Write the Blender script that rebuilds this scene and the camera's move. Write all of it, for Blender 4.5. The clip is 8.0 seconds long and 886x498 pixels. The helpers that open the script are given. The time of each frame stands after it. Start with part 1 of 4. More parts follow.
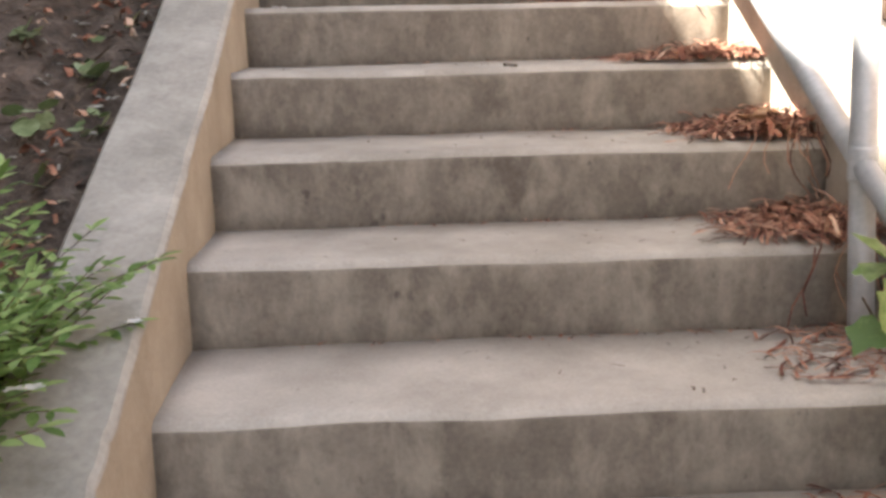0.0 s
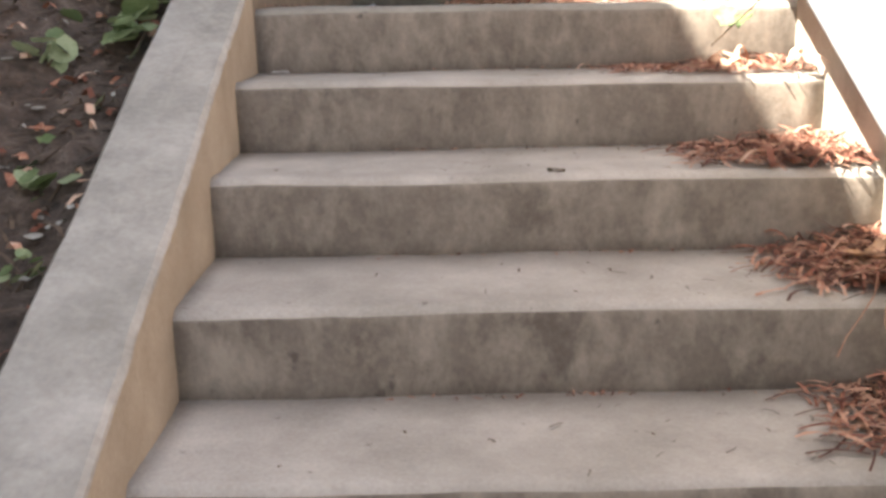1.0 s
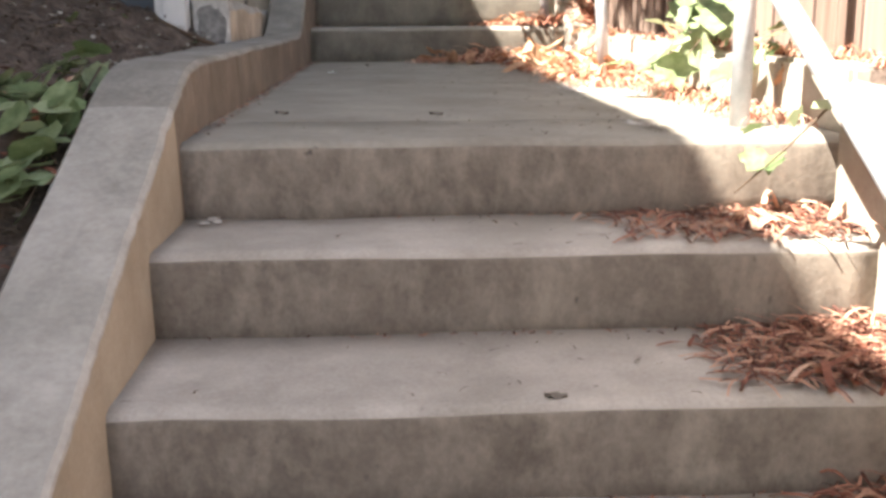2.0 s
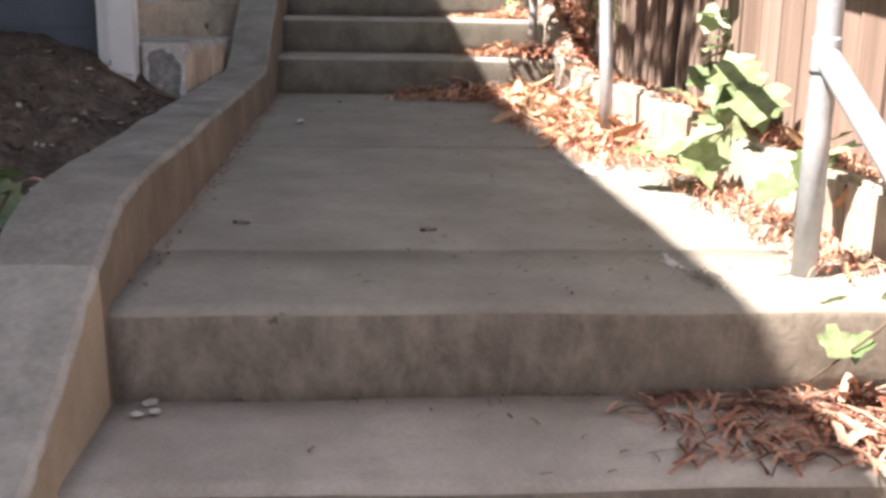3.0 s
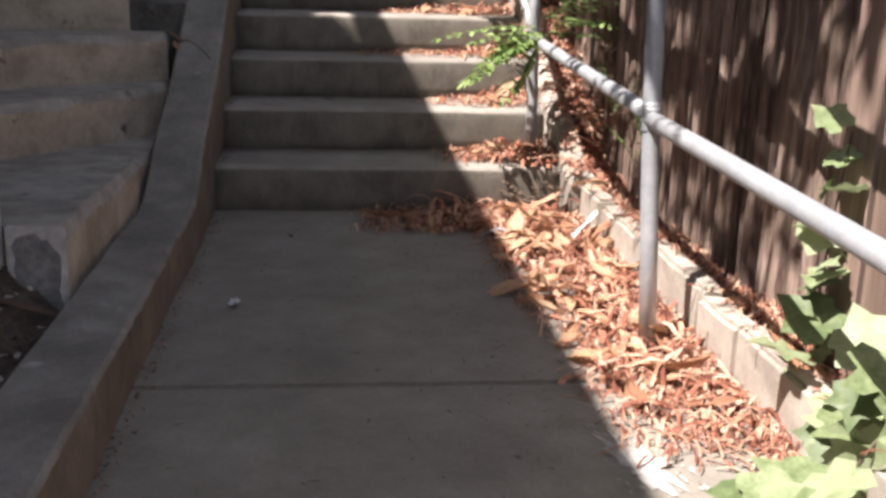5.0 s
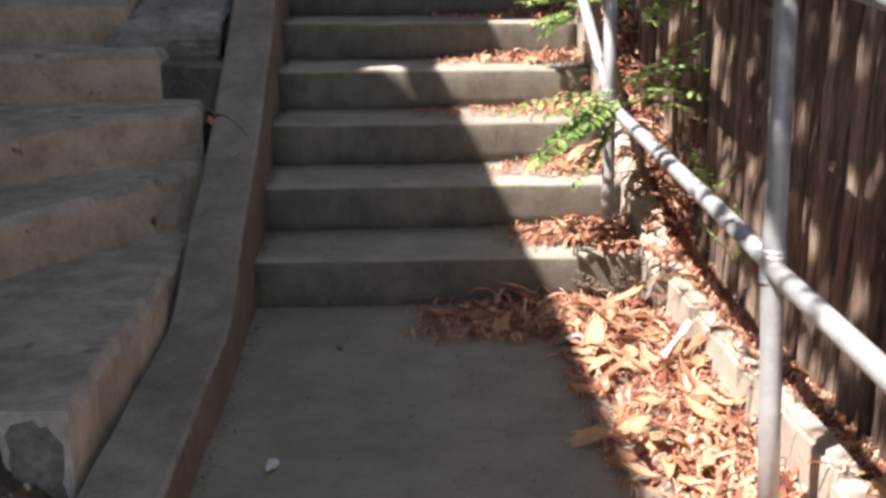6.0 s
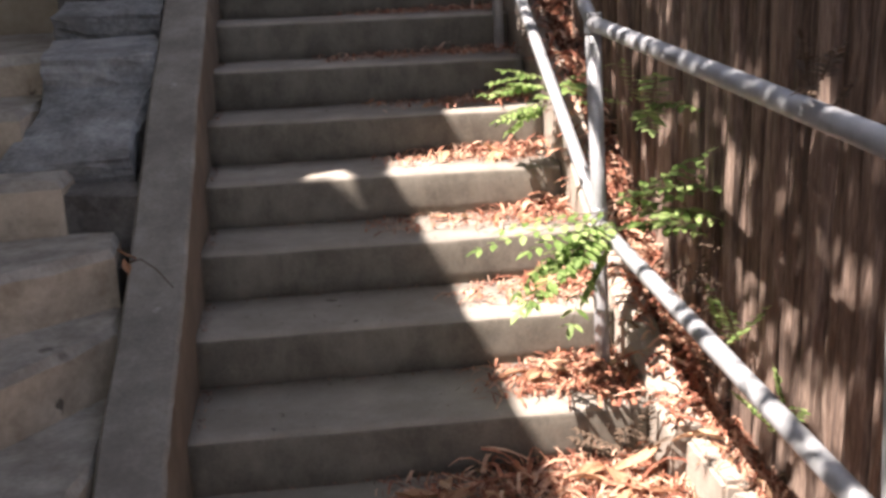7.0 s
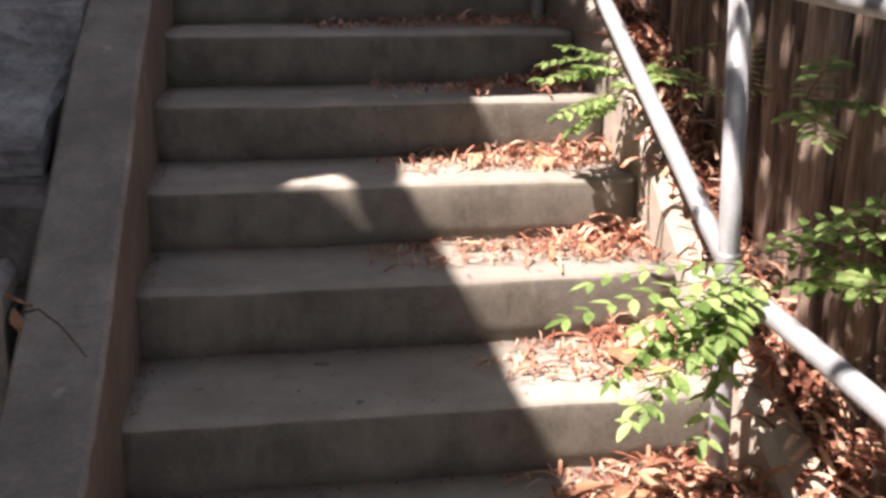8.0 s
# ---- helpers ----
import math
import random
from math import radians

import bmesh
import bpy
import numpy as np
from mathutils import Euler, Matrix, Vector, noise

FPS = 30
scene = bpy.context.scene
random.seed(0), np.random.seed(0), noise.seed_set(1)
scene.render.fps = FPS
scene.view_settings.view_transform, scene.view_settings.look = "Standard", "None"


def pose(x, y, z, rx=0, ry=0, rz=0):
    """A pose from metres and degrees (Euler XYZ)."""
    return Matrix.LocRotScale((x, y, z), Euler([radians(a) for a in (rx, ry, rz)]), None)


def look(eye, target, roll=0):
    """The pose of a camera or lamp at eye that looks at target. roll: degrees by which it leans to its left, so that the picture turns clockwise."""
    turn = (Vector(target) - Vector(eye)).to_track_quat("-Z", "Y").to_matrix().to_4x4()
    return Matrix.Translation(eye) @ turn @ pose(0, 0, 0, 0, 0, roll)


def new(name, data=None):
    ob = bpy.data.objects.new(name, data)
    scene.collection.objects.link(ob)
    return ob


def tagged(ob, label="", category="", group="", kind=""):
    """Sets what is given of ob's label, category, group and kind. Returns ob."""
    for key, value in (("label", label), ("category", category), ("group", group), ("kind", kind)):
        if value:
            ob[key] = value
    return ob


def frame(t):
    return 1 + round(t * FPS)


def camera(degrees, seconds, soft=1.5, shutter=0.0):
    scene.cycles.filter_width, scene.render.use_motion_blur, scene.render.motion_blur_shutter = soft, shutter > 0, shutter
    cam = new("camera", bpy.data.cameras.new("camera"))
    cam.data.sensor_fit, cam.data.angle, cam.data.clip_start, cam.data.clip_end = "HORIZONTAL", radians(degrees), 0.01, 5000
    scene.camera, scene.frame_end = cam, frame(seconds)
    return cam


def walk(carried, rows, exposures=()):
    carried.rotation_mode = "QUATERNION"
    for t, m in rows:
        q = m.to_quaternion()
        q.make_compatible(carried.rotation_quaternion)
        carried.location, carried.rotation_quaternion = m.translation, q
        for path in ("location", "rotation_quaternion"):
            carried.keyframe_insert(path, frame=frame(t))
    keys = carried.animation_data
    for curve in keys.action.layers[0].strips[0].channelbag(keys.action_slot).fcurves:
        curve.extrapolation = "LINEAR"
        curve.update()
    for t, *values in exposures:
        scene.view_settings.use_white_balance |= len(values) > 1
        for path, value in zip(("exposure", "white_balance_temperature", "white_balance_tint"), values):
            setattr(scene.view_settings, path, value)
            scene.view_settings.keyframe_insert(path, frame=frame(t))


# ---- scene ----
cam = camera(46.0, 8.0, soft=3.2)
PATH = [
    (0, (0.37, -3.1, -0.225), (0.46, -1.144, -0.633), -1.3),
    (0.5, (0.386, -2.836, -0.128), (0.541, -0.89, -0.564), -0.7),
    (1, (0.415, -2.572, 0.001), (0.436, -0.624, -0.453), -0.9),
    (1.5, (0.379, -2.312, 0.107), (0.508, -0.378, -0.388), -2.4),
    (2, (0.423, -2.058, 0.248), (0.51, -0.11, -0.195), -0.4),
    (2.2, (0.413, -1.964, 0.29), (0.472, -0.015, -0.157), -0.6),
    (3.3, (0.388, -1.39, 0.533), (0.564, 0.536, 0.024), 1.4),
    (3.5, (0.388, -1.28, 0.561), (0.549, 0.642, 0.032), 1.7),
    (4, (0.368, -1.022, 0.699), (0.598, 0.891, 0.16), 0.4),
    (4.5, (0.396, -0.758, 0.814), (0.624, 1.159, 0.29), 1.5),
    (5.8, (0.456, -0.033, 1.107), (0.592, 1.888, 0.567), 0.1),
    (6, (0.448, 0.059, 1.172), (0.551, 1.976, 0.613), -0.1),
    (6.5, (0.378, 0.339, 1.281), (0.546, 2.242, 0.69), -1.1),
    (7, (0.411, 0.719, 1.395), (0.634, 2.637, 0.873), -2.2),
    (7.5, (0.443, 1.188, 1.302), (0.689, 3.112, 0.811), -4.8),
    (8, (0.344, 1.762, 1.269), (0.643, 3.661, 0.718), 0.3),
]
EXPOSURES = [(0.0, 3.0, 7200, 11), (1.0, 2.9, 7050, 11), (2.0, 2.68, 6950, 12), (3.3, 2.0, 6850, 17), (4.0, 1.70, 6850, 19), (4.5, 1.25, 6650, 18), (5.8, 1.42, 6850, 18), (7.0, 1.73, 7050, 21), (8.0, 1.50, 7050, 23)]
walk(cam, [(t, look(eye, target, roll)) for t, eye, target, roll in PATH], EXPOSURES)

# ---- light ----
KX, KY = 0.55, 0.25                      # metres that the sunlight goes right and ahead for each metre down
SUN_WAY = Vector((KX, KY, -1.0)).normalized()
world = bpy.data.worlds.new("sky")
scene.world = world
world.use_nodes = True
wn = world.node_tree.nodes
sky = wn.new("ShaderNodeTexSky")
sky.sky_type = "NISHITA"
sky.sun_disc = False
sky.sun_elevation = math.asin(-SUN_WAY.z)
sky.sun_rotation = math.atan2(-SUN_WAY.x, -SUN_WAY.y)
haze = wn.new("ShaderNodeHueSaturation")            # a hazy, paler summer sky
haze.inputs["Saturation"].default_value = 0.58
world.node_tree.links.new(sky.outputs[0], haze.inputs["Color"])
world.node_tree.links.new(haze.outputs[0], wn["Background"].inputs[0])
wn["Background"].inputs[1].default_value = 0.082
sun_data = bpy.data.lights.new("sun", "SUN")
sun_data.energy, sun_data.angle, sun_data.color = 5.0, radians(0.4), (1.0, 0.95, 0.88)
sun = new("sun", sun_data)
sun.matrix_world = look((-3, -2, 8), Vector((-3, -2, 8)) + SUN_WAY)


# ---- materials ----
def material(name, stops, size=6.0, rough=0.85, bump=0.3, grain=120.0, stretch=(1, 1, 1), island=0.0, random_ob=0.0, stain=0.0, stain_col=(0.1, 0.09, 0.08),
             metal=0.0, stain_size=2.2, stain_stretch=(1, 1, 1), spec=0.5, trans=0.0, gdist=0.004, spots=None):
    """A node material: colours from noise at two scales, stains with a shape of their own, and a fine bump."""
    m = bpy.data.materials.new(name)
    m.use_nodes = True
    n, l = m.node_tree.nodes, m.node_tree.links
    b = n["Principled BSDF"]
    b.inputs["Roughness"].default_value = rough
    b.inputs["Metallic"].default_value = metal
    b.inputs["Specular IOR Level"].default_value = spec
    co = n.new("ShaderNodeTexCoord")
    mp = n.new("ShaderNodeMapping")
    mp.inputs["Scale"].default_value = stretch
    l.new(co.outputs["Object"], mp.inputs["Vector"])
    n1 = n.new("ShaderNodeTexNoise")
    n1.inputs["Scale"].default_value = size
    n1.inputs["Detail"].default_value = 6
    n1.inputs["Roughness"].default_value = 0.65
    l.new(mp.outputs[0], n1.inputs["Vector"])
    ramp = n.new("ShaderNodeValToRGB")
    lo, hi = 0.28, 0.72
    el = ramp.color_ramp.elements
    while len(el) < len(stops):
        el.new(0.5)
    for i, c in enumerate(stops):
        el[i].position = lo + (hi - lo) * i / max(1, len(stops) - 1)
        el[i].color = (*c, 1)
    n2 = n.new("ShaderNodeTexNoise")
    n2.inputs["Scale"].default_value = grain
    n2.inputs["Detail"].default_value = 4
    l.new(mp.outputs[0], n2.inputs["Vector"])
    fac = n.new("ShaderNodeMath")
    fac.operation = "MULTIPLY_ADD"
    l.new(n2.outputs[0], fac.inputs[0])
    fac.inputs[1].default_value = 0.35
    sub = n.new("ShaderNodeMath")
    sub.operation = "SUBTRACT"
    l.new(n1.outputs[0], sub.inputs[0])
    sub.inputs[1].default_value = 0.175
    l.new(sub.outputs[0], fac.inputs[2])
    out = fac.outputs[0]
    for amount, kind in ((island, "Random Per Island"), (random_ob, "Random")):
        if amount:
            src = n.new("ShaderNodeNewGeometry" if kind == "Random Per Island" else "ShaderNodeObjectInfo")
            a = n.new("ShaderNodeMath")
            a.operation = "MULTIPLY_ADD"
            l.new(src.outputs[kind], a.inputs[0])
            a.inputs[1].default_value = amount
            s2 = n.new("ShaderNodeMath")
            s2.operation = "SUBTRACT"
            l.new(out, s2.inputs[0])
            s2.inputs[1].default_value = amount / 2
            l.new(s2.outputs[0], a.inputs[2])
            out = a.outputs[0]
    l.new(out, ramp.inputs[0])
    colour = ramp.outputs[0]
    if stain:
        mp2 = n.new("ShaderNodeMapping")
        mp2.inputs["Scale"].default_value = stain_stretch
        l.new(co.outputs["Object"], mp2.inputs["Vector"])
        n3 = n.new("ShaderNodeTexNoise")
        n3.inputs["Scale"].default_value = stain_size
        n3.inputs["Detail"].default_value = 7
        n3.inputs["Roughness"].default_value = 0.7
        n3.inputs["Distortion"].default_value = 0.2
        l.new(mp2.outputs[0], n3.inputs["Vector"])
        r3 = n.new("ShaderNodeMapRange")
        r3.inputs["From Min"].default_value = 0.44
        r3.inputs["From Max"].default_value = 0.66
        r3.inputs["To Max"].default_value = stain
        l.new(n3.outputs[0], r3.inputs[0])
        mix = n.new("ShaderNodeMix")
        mix.data_type = "RGBA"
        l.new(r3.outputs[0], mix.inputs[0])
        l.new(colour, mix.inputs[6])
        mix.inputs[7].default_value = (*stain_col, 1)
        colour = mix.outputs[2]
    if spots:
        spot_size, spot_from, spot_col, spot_stretch = spots
        mp4 = n.new("ShaderNodeMapping")
        mp4.inputs["Scale"].default_value = spot_stretch
        l.new(co.outputs["Object"], mp4.inputs["Vector"])
        n4 = n.new("ShaderNodeTexNoise")
        n4.inputs["Scale"].default_value = spot_size
        n4.inputs["Detail"].default_value = 3
        n4.inputs["Roughness"].default_value = 0.55
        l.new(mp4.outputs[0], n4.inputs["Vector"])
        r4 = n.new("ShaderNodeMapRange")
        r4.inputs["From Min"].default_value = spot_from
        r4.inputs["From Max"].default_value = spot_from + 0.07
        r4.inputs["To Max"].default_value = 0.8
        l.new(n4.outputs[0], r4.inputs[0])
        mix4 = n.new("ShaderNodeMix")
        mix4.data_type = "RGBA"
        l.new(r4.outputs[0], mix4.inputs[0])
        l.new(colour, mix4.inputs[6])
        mix4.inputs[7].default_value = (*spot_col, 1)
        colour = mix4.outputs[2]
    l.new(colour, b.inputs["Base Color"])
    if bump:
        bp = n.new("ShaderNodeBump")
        bp.inputs["Strength"].default_value = bump
        bp.inputs["Distance"].default_value = gdist
        l.new(out, bp.inputs["Height"])
        l.new(bp.outputs[0], b.inputs["Normal"])
    if trans:
        tb = n.new("ShaderNodeBsdfTranslucent")
        l.new(colour, tb.inputs[0])
        ms = n.new("ShaderNodeMixShader")
        ms.inputs[0].default_value = trans
        l.new(b.outputs[0], ms.inputs[1])
        l.new(tb.outputs[0], ms.inputs[2])
        l.new(ms.outputs[0], n["Material Output"].inputs[0])
    return m


CONCRETE = material("concrete", [(0.30, 0.275, 0.245), (0.39, 0.36, 0.325), (0.48, 0.445, 0.40)], 5, 0.9, 0.5, 160, stain=0.4, stain_col=(0.20, 0.178, 0.15), stain_stretch=(1, 1, 0.35), random_ob=0.12, spots=(26, 0.69, (0.13, 0.115, 0.10), (1, 1, 1)))
# Riser faces: shade is put into the dark base, with real stains on it.
RISER = material("shaded_stained_riser", [(0.100, 0.083, 0.068), (0.155, 0.132, 0.110), (0.215, 0.186, 0.155)], 6, 0.92, 0.7, 100, stain=0.62, stain_col=(0.33, 0.29, 0.24), stain_size=15, stain_stretch=(1.0, 1, 0.55), random_ob=0.1, spots=(22, 0.68, (0.07, 0.06, 0.051), (1, 1, 0.7)))
# Upper flight's copies are darker still; its deeper shade is put into the colour.
TREAD_DIM = material("dim_tread_concrete", [(0.235, 0.218, 0.192), (0.305, 0.283, 0.25), (0.39, 0.362, 0.32)], 5, 0.9, 0.5, 140, stain=0.45, stain_col=(0.16, 0.142, 0.118), random_ob=0.12, spots=(24, 0.68, (0.09, 0.08, 0.07), (1, 1, 1)))
RISER_DIM = material("dark_riser_concrete", [(0.095, 0.088, 0.074), (0.145, 0.135, 0.114), (0.20, 0.187, 0.157)], 6, 0.92, 0.6, 110, stain=0.5, stain_col=(0.26, 0.242, 0.20), stain_size=10, stain_stretch=(1.0, 1, 0.5), random_ob=0.1)
SLAB = material("landing_concrete", [(0.205, 0.189, 0.164), (0.265, 0.246, 0.214), (0.335, 0.312, 0.273)], 4, 0.9, 0.5, 70, stain=0.45, stain_col=(0.17, 0.15, 0.124), stain_size=2.4, random_ob=0.1, spots=(21, 0.68, (0.09, 0.08, 0.07), (1, 1, 1)))
KERB = material("kerb_concrete", [(0.25, 0.237, 0.213), (0.355, 0.335, 0.304), (0.45, 0.427, 0.39)], 8, 0.9, 0.8, 80, stain=0.35, stain_col=(0.22, 0.206, 0.184), stain_size=5)
# Darker copies of the kerb mixes: brown dirt plus dimmer light put into colour.
KERB_DIM = material("dirty_dim_kerb", [(0.17, 0.159, 0.142), (0.25, 0.235, 0.212), (0.35, 0.33, 0.30)], 6, 0.92, 0.7, 90, stain=0.5, stain_col=(0.14, 0.128, 0.11), stain_size=4, spots=(11, 0.70, (0.5, 0.48, 0.45), (1, 1, 1)))
SIDE_DIM = material("dirty_dim_stucco", [(0.13, 0.102, 0.078), (0.19, 0.152, 0.116), (0.25, 0.205, 0.16)], 5, 0.9, 0.5, 130, stain=0.5, stain_col=(0.10, 0.074, 0.056), stain_size=3)
KERB_SIDE = material("tan_stucco", [(0.28, 0.235, 0.18), (0.36, 0.305, 0.235), (0.43, 0.37, 0.29)], 5, 0.9, 0.4, 130, stain=0.45, stain_col=(0.25, 0.2, 0.14), stain_size=3)
PIPE = material("galvanised_steel", [(0.36, 0.39, 0.42), (0.46, 0.49, 0.52), (0.56, 0.58, 0.60)], 9, 0.5, 0.2, 90, metal=0.35, stain=0.3, stain_col=(0.3, 0.29, 0.28), stain_size=12)
SOIL = material("dark_soil", [(0.038, 0.028, 0.022), (0.098, 0.071, 0.056), (0.19, 0.145, 0.118)], 16, 0.95, 1.0, 70, gdist=0.03)
STAKE = material("rough_redwood_stake", [(0.06, 0.04, 0.032), (0.18, 0.128, 0.102), (0.37, 0.285, 0.235)], 14, 0.9, 1.0, 50, stretch=(3, 3, 0.38), random_ob=0.25, gdist=0.01)
PLANK = material("weathered_plank", [(0.145, 0.096, 0.075), (0.245, 0.173, 0.14), (0.335, 0.25, 0.21)], 5, 0.85, 0.5, 60, stretch=(3, 3, 0.12), random_ob=0.2)
EDGE = material("edging_block", [(0.33, 0.30, 0.26), (0.42, 0.385, 0.335), (0.50, 0.46, 0.40)], 8, 0.9, 0.6, 110, stain=0.5, stain_col=(0.2, 0.17, 0.14), random_ob=0.15)
LITTER = material("red_litter", [(0.19, 0.068, 0.042), (0.36, 0.14, 0.086), (0.54, 0.265, 0.17), (0.68, 0.46, 0.34)], 20, 0.8, 0.2, 200, island=0.75, trans=0.15)
# Darker copy of the litter: the lower flight's shade is put into its colour.
BARK = material("dim_red_bark", [(0.075, 0.026, 0.018), (0.20, 0.072, 0.047), (0.34, 0.15, 0.10), (0.48, 0.28, 0.20)], 20, 0.8, 0.2, 200, island=0.75, trans=0.1)
DRY_LEAF = material("dry_leaf_tan", [(0.30, 0.15, 0.085), (0.45, 0.25, 0.145), (0.58, 0.385, 0.25)], 18, 0.65, 0.3, 150, random_ob=0.6, trans=0.2)
GREEN = material("vine_leaf_green", [(0.10, 0.18, 0.045), (0.21, 0.33, 0.10), (0.37, 0.50, 0.20)], 25, 0.5, 0.2, 150, island=0.5, trans=0.35)
IVY = material("ivy_leaf_green", [(0.12, 0.175, 0.075), (0.22, 0.285, 0.14), (0.34, 0.405, 0.24)], 25, 0.5, 0.3, 120, island=0.5, trans=0.25)
TWIG = material("brown_twig", [(0.07, 0.045, 0.03), (0.14, 0.1, 0.07)], 20, 0.9, 0.4, 120)
WHITE = material("white_paint", [(0.62, 0.63, 0.64), (0.74, 0.75, 0.76)], 6, 0.6, 0.15, 150, stain=0.3, stain_col=(0.45, 0.45, 0.44))
SIDING = material("blue_grey_paint", [(0.07, 0.085, 0.11), (0.10, 0.12, 0.15)], 5, 0.7, 0.2, 120)
ROCK = material("blue_grey_flagstone", [(0.15, 0.16, 0.17), (0.33, 0.345, 0.355), (0.50, 0.515, 0.52)], 6, 0.85, 0.8, 60, random_ob=0.3, gdist=0.01, stain=0.4, stain_col=(0.14, 0.12, 0.10), stain_size=5)
ROCK_DARK = material("shaded_rubble", [(0.045, 0.042, 0.04), (0.10, 0.094, 0.088), (0.18, 0.17, 0.158)], 7, 0.9, 0.8, 60, random_ob=0.3, gdist=0.01)
ROOF = material("roof_shingle", [(0.06, 0.055, 0.05), (0.12, 0.11, 0.10)], 8, 0.9, 0.5, 60)
PALE_STUCCO = material("pale_tan_stucco", [(0.38, 0.318, 0.245), (0.52, 0.445, 0.35), (0.63, 0.55, 0.445)], 8, 0.9, 0.9, 50, stain=0.55, stain_col=(0.25, 0.192, 0.14), stain_size=7, spots=(15, 0.665, (0.07, 0.055, 0.045), (1, 1, 0.8)))
SMUDGE = material("dark_smudge", [(0.11, 0.11, 0.112), (0.20, 0.198, 0.195), (0.34, 0.335, 0.325)], 16, 0.9, 0.5, 60)
FADED = material("faded_leaf", [(0.13, 0.112, 0.094), (0.20, 0.176, 0.15)], 20, 0.9, 0.3, 120)
LIME = material("lime_crust", [(0.38, 0.37, 0.35), (0.52, 0.51, 0.49), (0.68, 0.67, 0.65)], 14, 0.95, 0.5, 90, stain=0.5, stain_col=(0.25, 0.24, 0.23), stain_size=12)
PETAL = material("white_petal", [(0.7, 0.7, 0.72), (0.85, 0.85, 0.86)], 20, 0.6, 0.1, 100, trans=0.2)
STEPTOP = material("worn_grey_mortar", [(0.27, 0.255, 0.227), (0.40, 0.38, 0.34), (0.52, 0.493, 0.44)], 8, 0.9, 0.9, 60, stain=0.6, stain_col=(0.17, 0.146, 0.122), stain_size=5, spots=(7, 0.66, (0.10, 0.088, 0.078), (1, 1, 1)))


# ---- helpers of this scene ----
def mesh_of(name, bm, mat, smooth=False):
    me = bpy.data.meshes.new(name)
    bm.normal_update()
    bm.to_mesh(me)
    bm.free()
    if mat:
        for one in (mat if isinstance(mat, (list, tuple)) else [mat]):
            me.materials.append(one)
    if smooth:
        me.polygons.foreach_set("use_smooth", [True] * len(me.polygons))
    return me


def part(name, bm, mat, parent=None, label="", smooth=False):
    ob = new(name, mesh_of(name, bm, mat, smooth))
    ob.parent = parent
    return tagged(ob, label)


def data_mesh(name, verts, faces, mat, smooth=True):
    me = bpy.data.meshes.new(name)
    me.from_pydata(verts, [], faces)
    me.materials.append(mat)
    if smooth:
        me.polygons.foreach_set("use_smooth", [True] * len(me.polygons))
    return me


def wobble(p, size, amount):
    v = noise.noise_vector(Vector(p) * size)
    return Vector(p) + v * amount


def box(x0, x1, y0, y1, z0, z1, bevel=0.0, cuts=0, rough=0.0, size=6.0):
    bm = bmesh.new()
    bmesh.ops.create_cube(bm, size=1)
    for v in bm.verts:
        v.co = Vector((x0 + (v.co.x + .5) * (x1 - x0), y0 + (v.co.y + .5) * (y1 - y0), z0 + (v.co.z + .5) * (z1 - z0)))
    if bevel:
        bmesh.ops.bevel(bm, geom=bm.edges[:], offset=bevel, segments=2, affect="EDGES")
    if cuts:
        bmesh.ops.subdivide_edges(bm, edges=[e for e in bm.edges if e.calc_length() > 0.05], cuts=cuts, use_grid_fill=True)
    if rough:
        for v in bm.verts:
            v.co = wobble(v.co, size, rough)
    return bm


def sweep(profiles, closed=True, caps=True, second=()):
    """Skin a row of equal closed outlines, each a list of points."""
    bm = bmesh.new()
    rows = [[bm.verts.new(p) for p in pr] for pr in profiles]
    k = len(rows[0])
    for a, b in zip(rows, rows[1:]):
        for i in range(k if closed else k - 1):
            j = (i + 1) % k
            f = bm.faces.new((a[i], a[j], b[j], b[i]))
            if i in second:
                f.material_index = 1
    if caps and closed:
        bm.faces.new(rows[0][::-1])
        bm.faces.new(rows[-1])
    bmesh.ops.recalc_face_normals(bm, faces=bm.faces[:])
    return bm


def tube(points, radius, sides=14, end=None):
    """A round pipe along points; end: the radius at its far end."""
    pts = [Vector(p) for p in points]
    rows = []
    side = None
    for i, p in enumerate(pts):
        way = (pts[min(i + 1, len(pts) - 1)] - pts[max(i - 1, 0)]).normalized()
        if side is None:
            side = way.orthogonal().normalized()
        side = (side - way * side.dot(way)).normalized()
        up = way.cross(side)
        r = radius if end is None else radius + (end - radius) * i / (len(pts) - 1)
        rows.append([p + (side * math.cos(a) + up * math.sin(a)) * r for a in [2 * math.pi * j / sides for j in range(sides)]])
    return sweep(rows)


def join(*bms):
    first = bms[0]
    for other in bms[1:]:
        me = bpy.data.meshes.new("tmp")
        other.to_mesh(me)
        other.free()
        first.from_mesh(me)
        bpy.data.meshes.remove(me)
    return first


def empty(name, label, category, kind="", group="", at=(0, 0, 0)):
    ob = new(name)
    ob.empty_display_size = 0.1
    return tagged(ob, label, category, group, kind)


# ---- plan ----
RISE = 0.17                             # of the upper flight
RISE_LOW = 0.155
LOW = [0.0, -0.295, -0.634, -0.975, -1.29, -1.641, -1.975, -2.31, -2.645, -2.98]      # noses of the lower flight, from the landing down
HIGH = [3.402, 3.764, 4.113, 4.435, 4.766, 5.109, 5.47, 5.81, 6.15, 6.49, 6.83]        # noses of the upper flight
STAIR_LOW, STAIR_R = 1.275, 1.295
TOP_Z = RISE * len(HIGH)


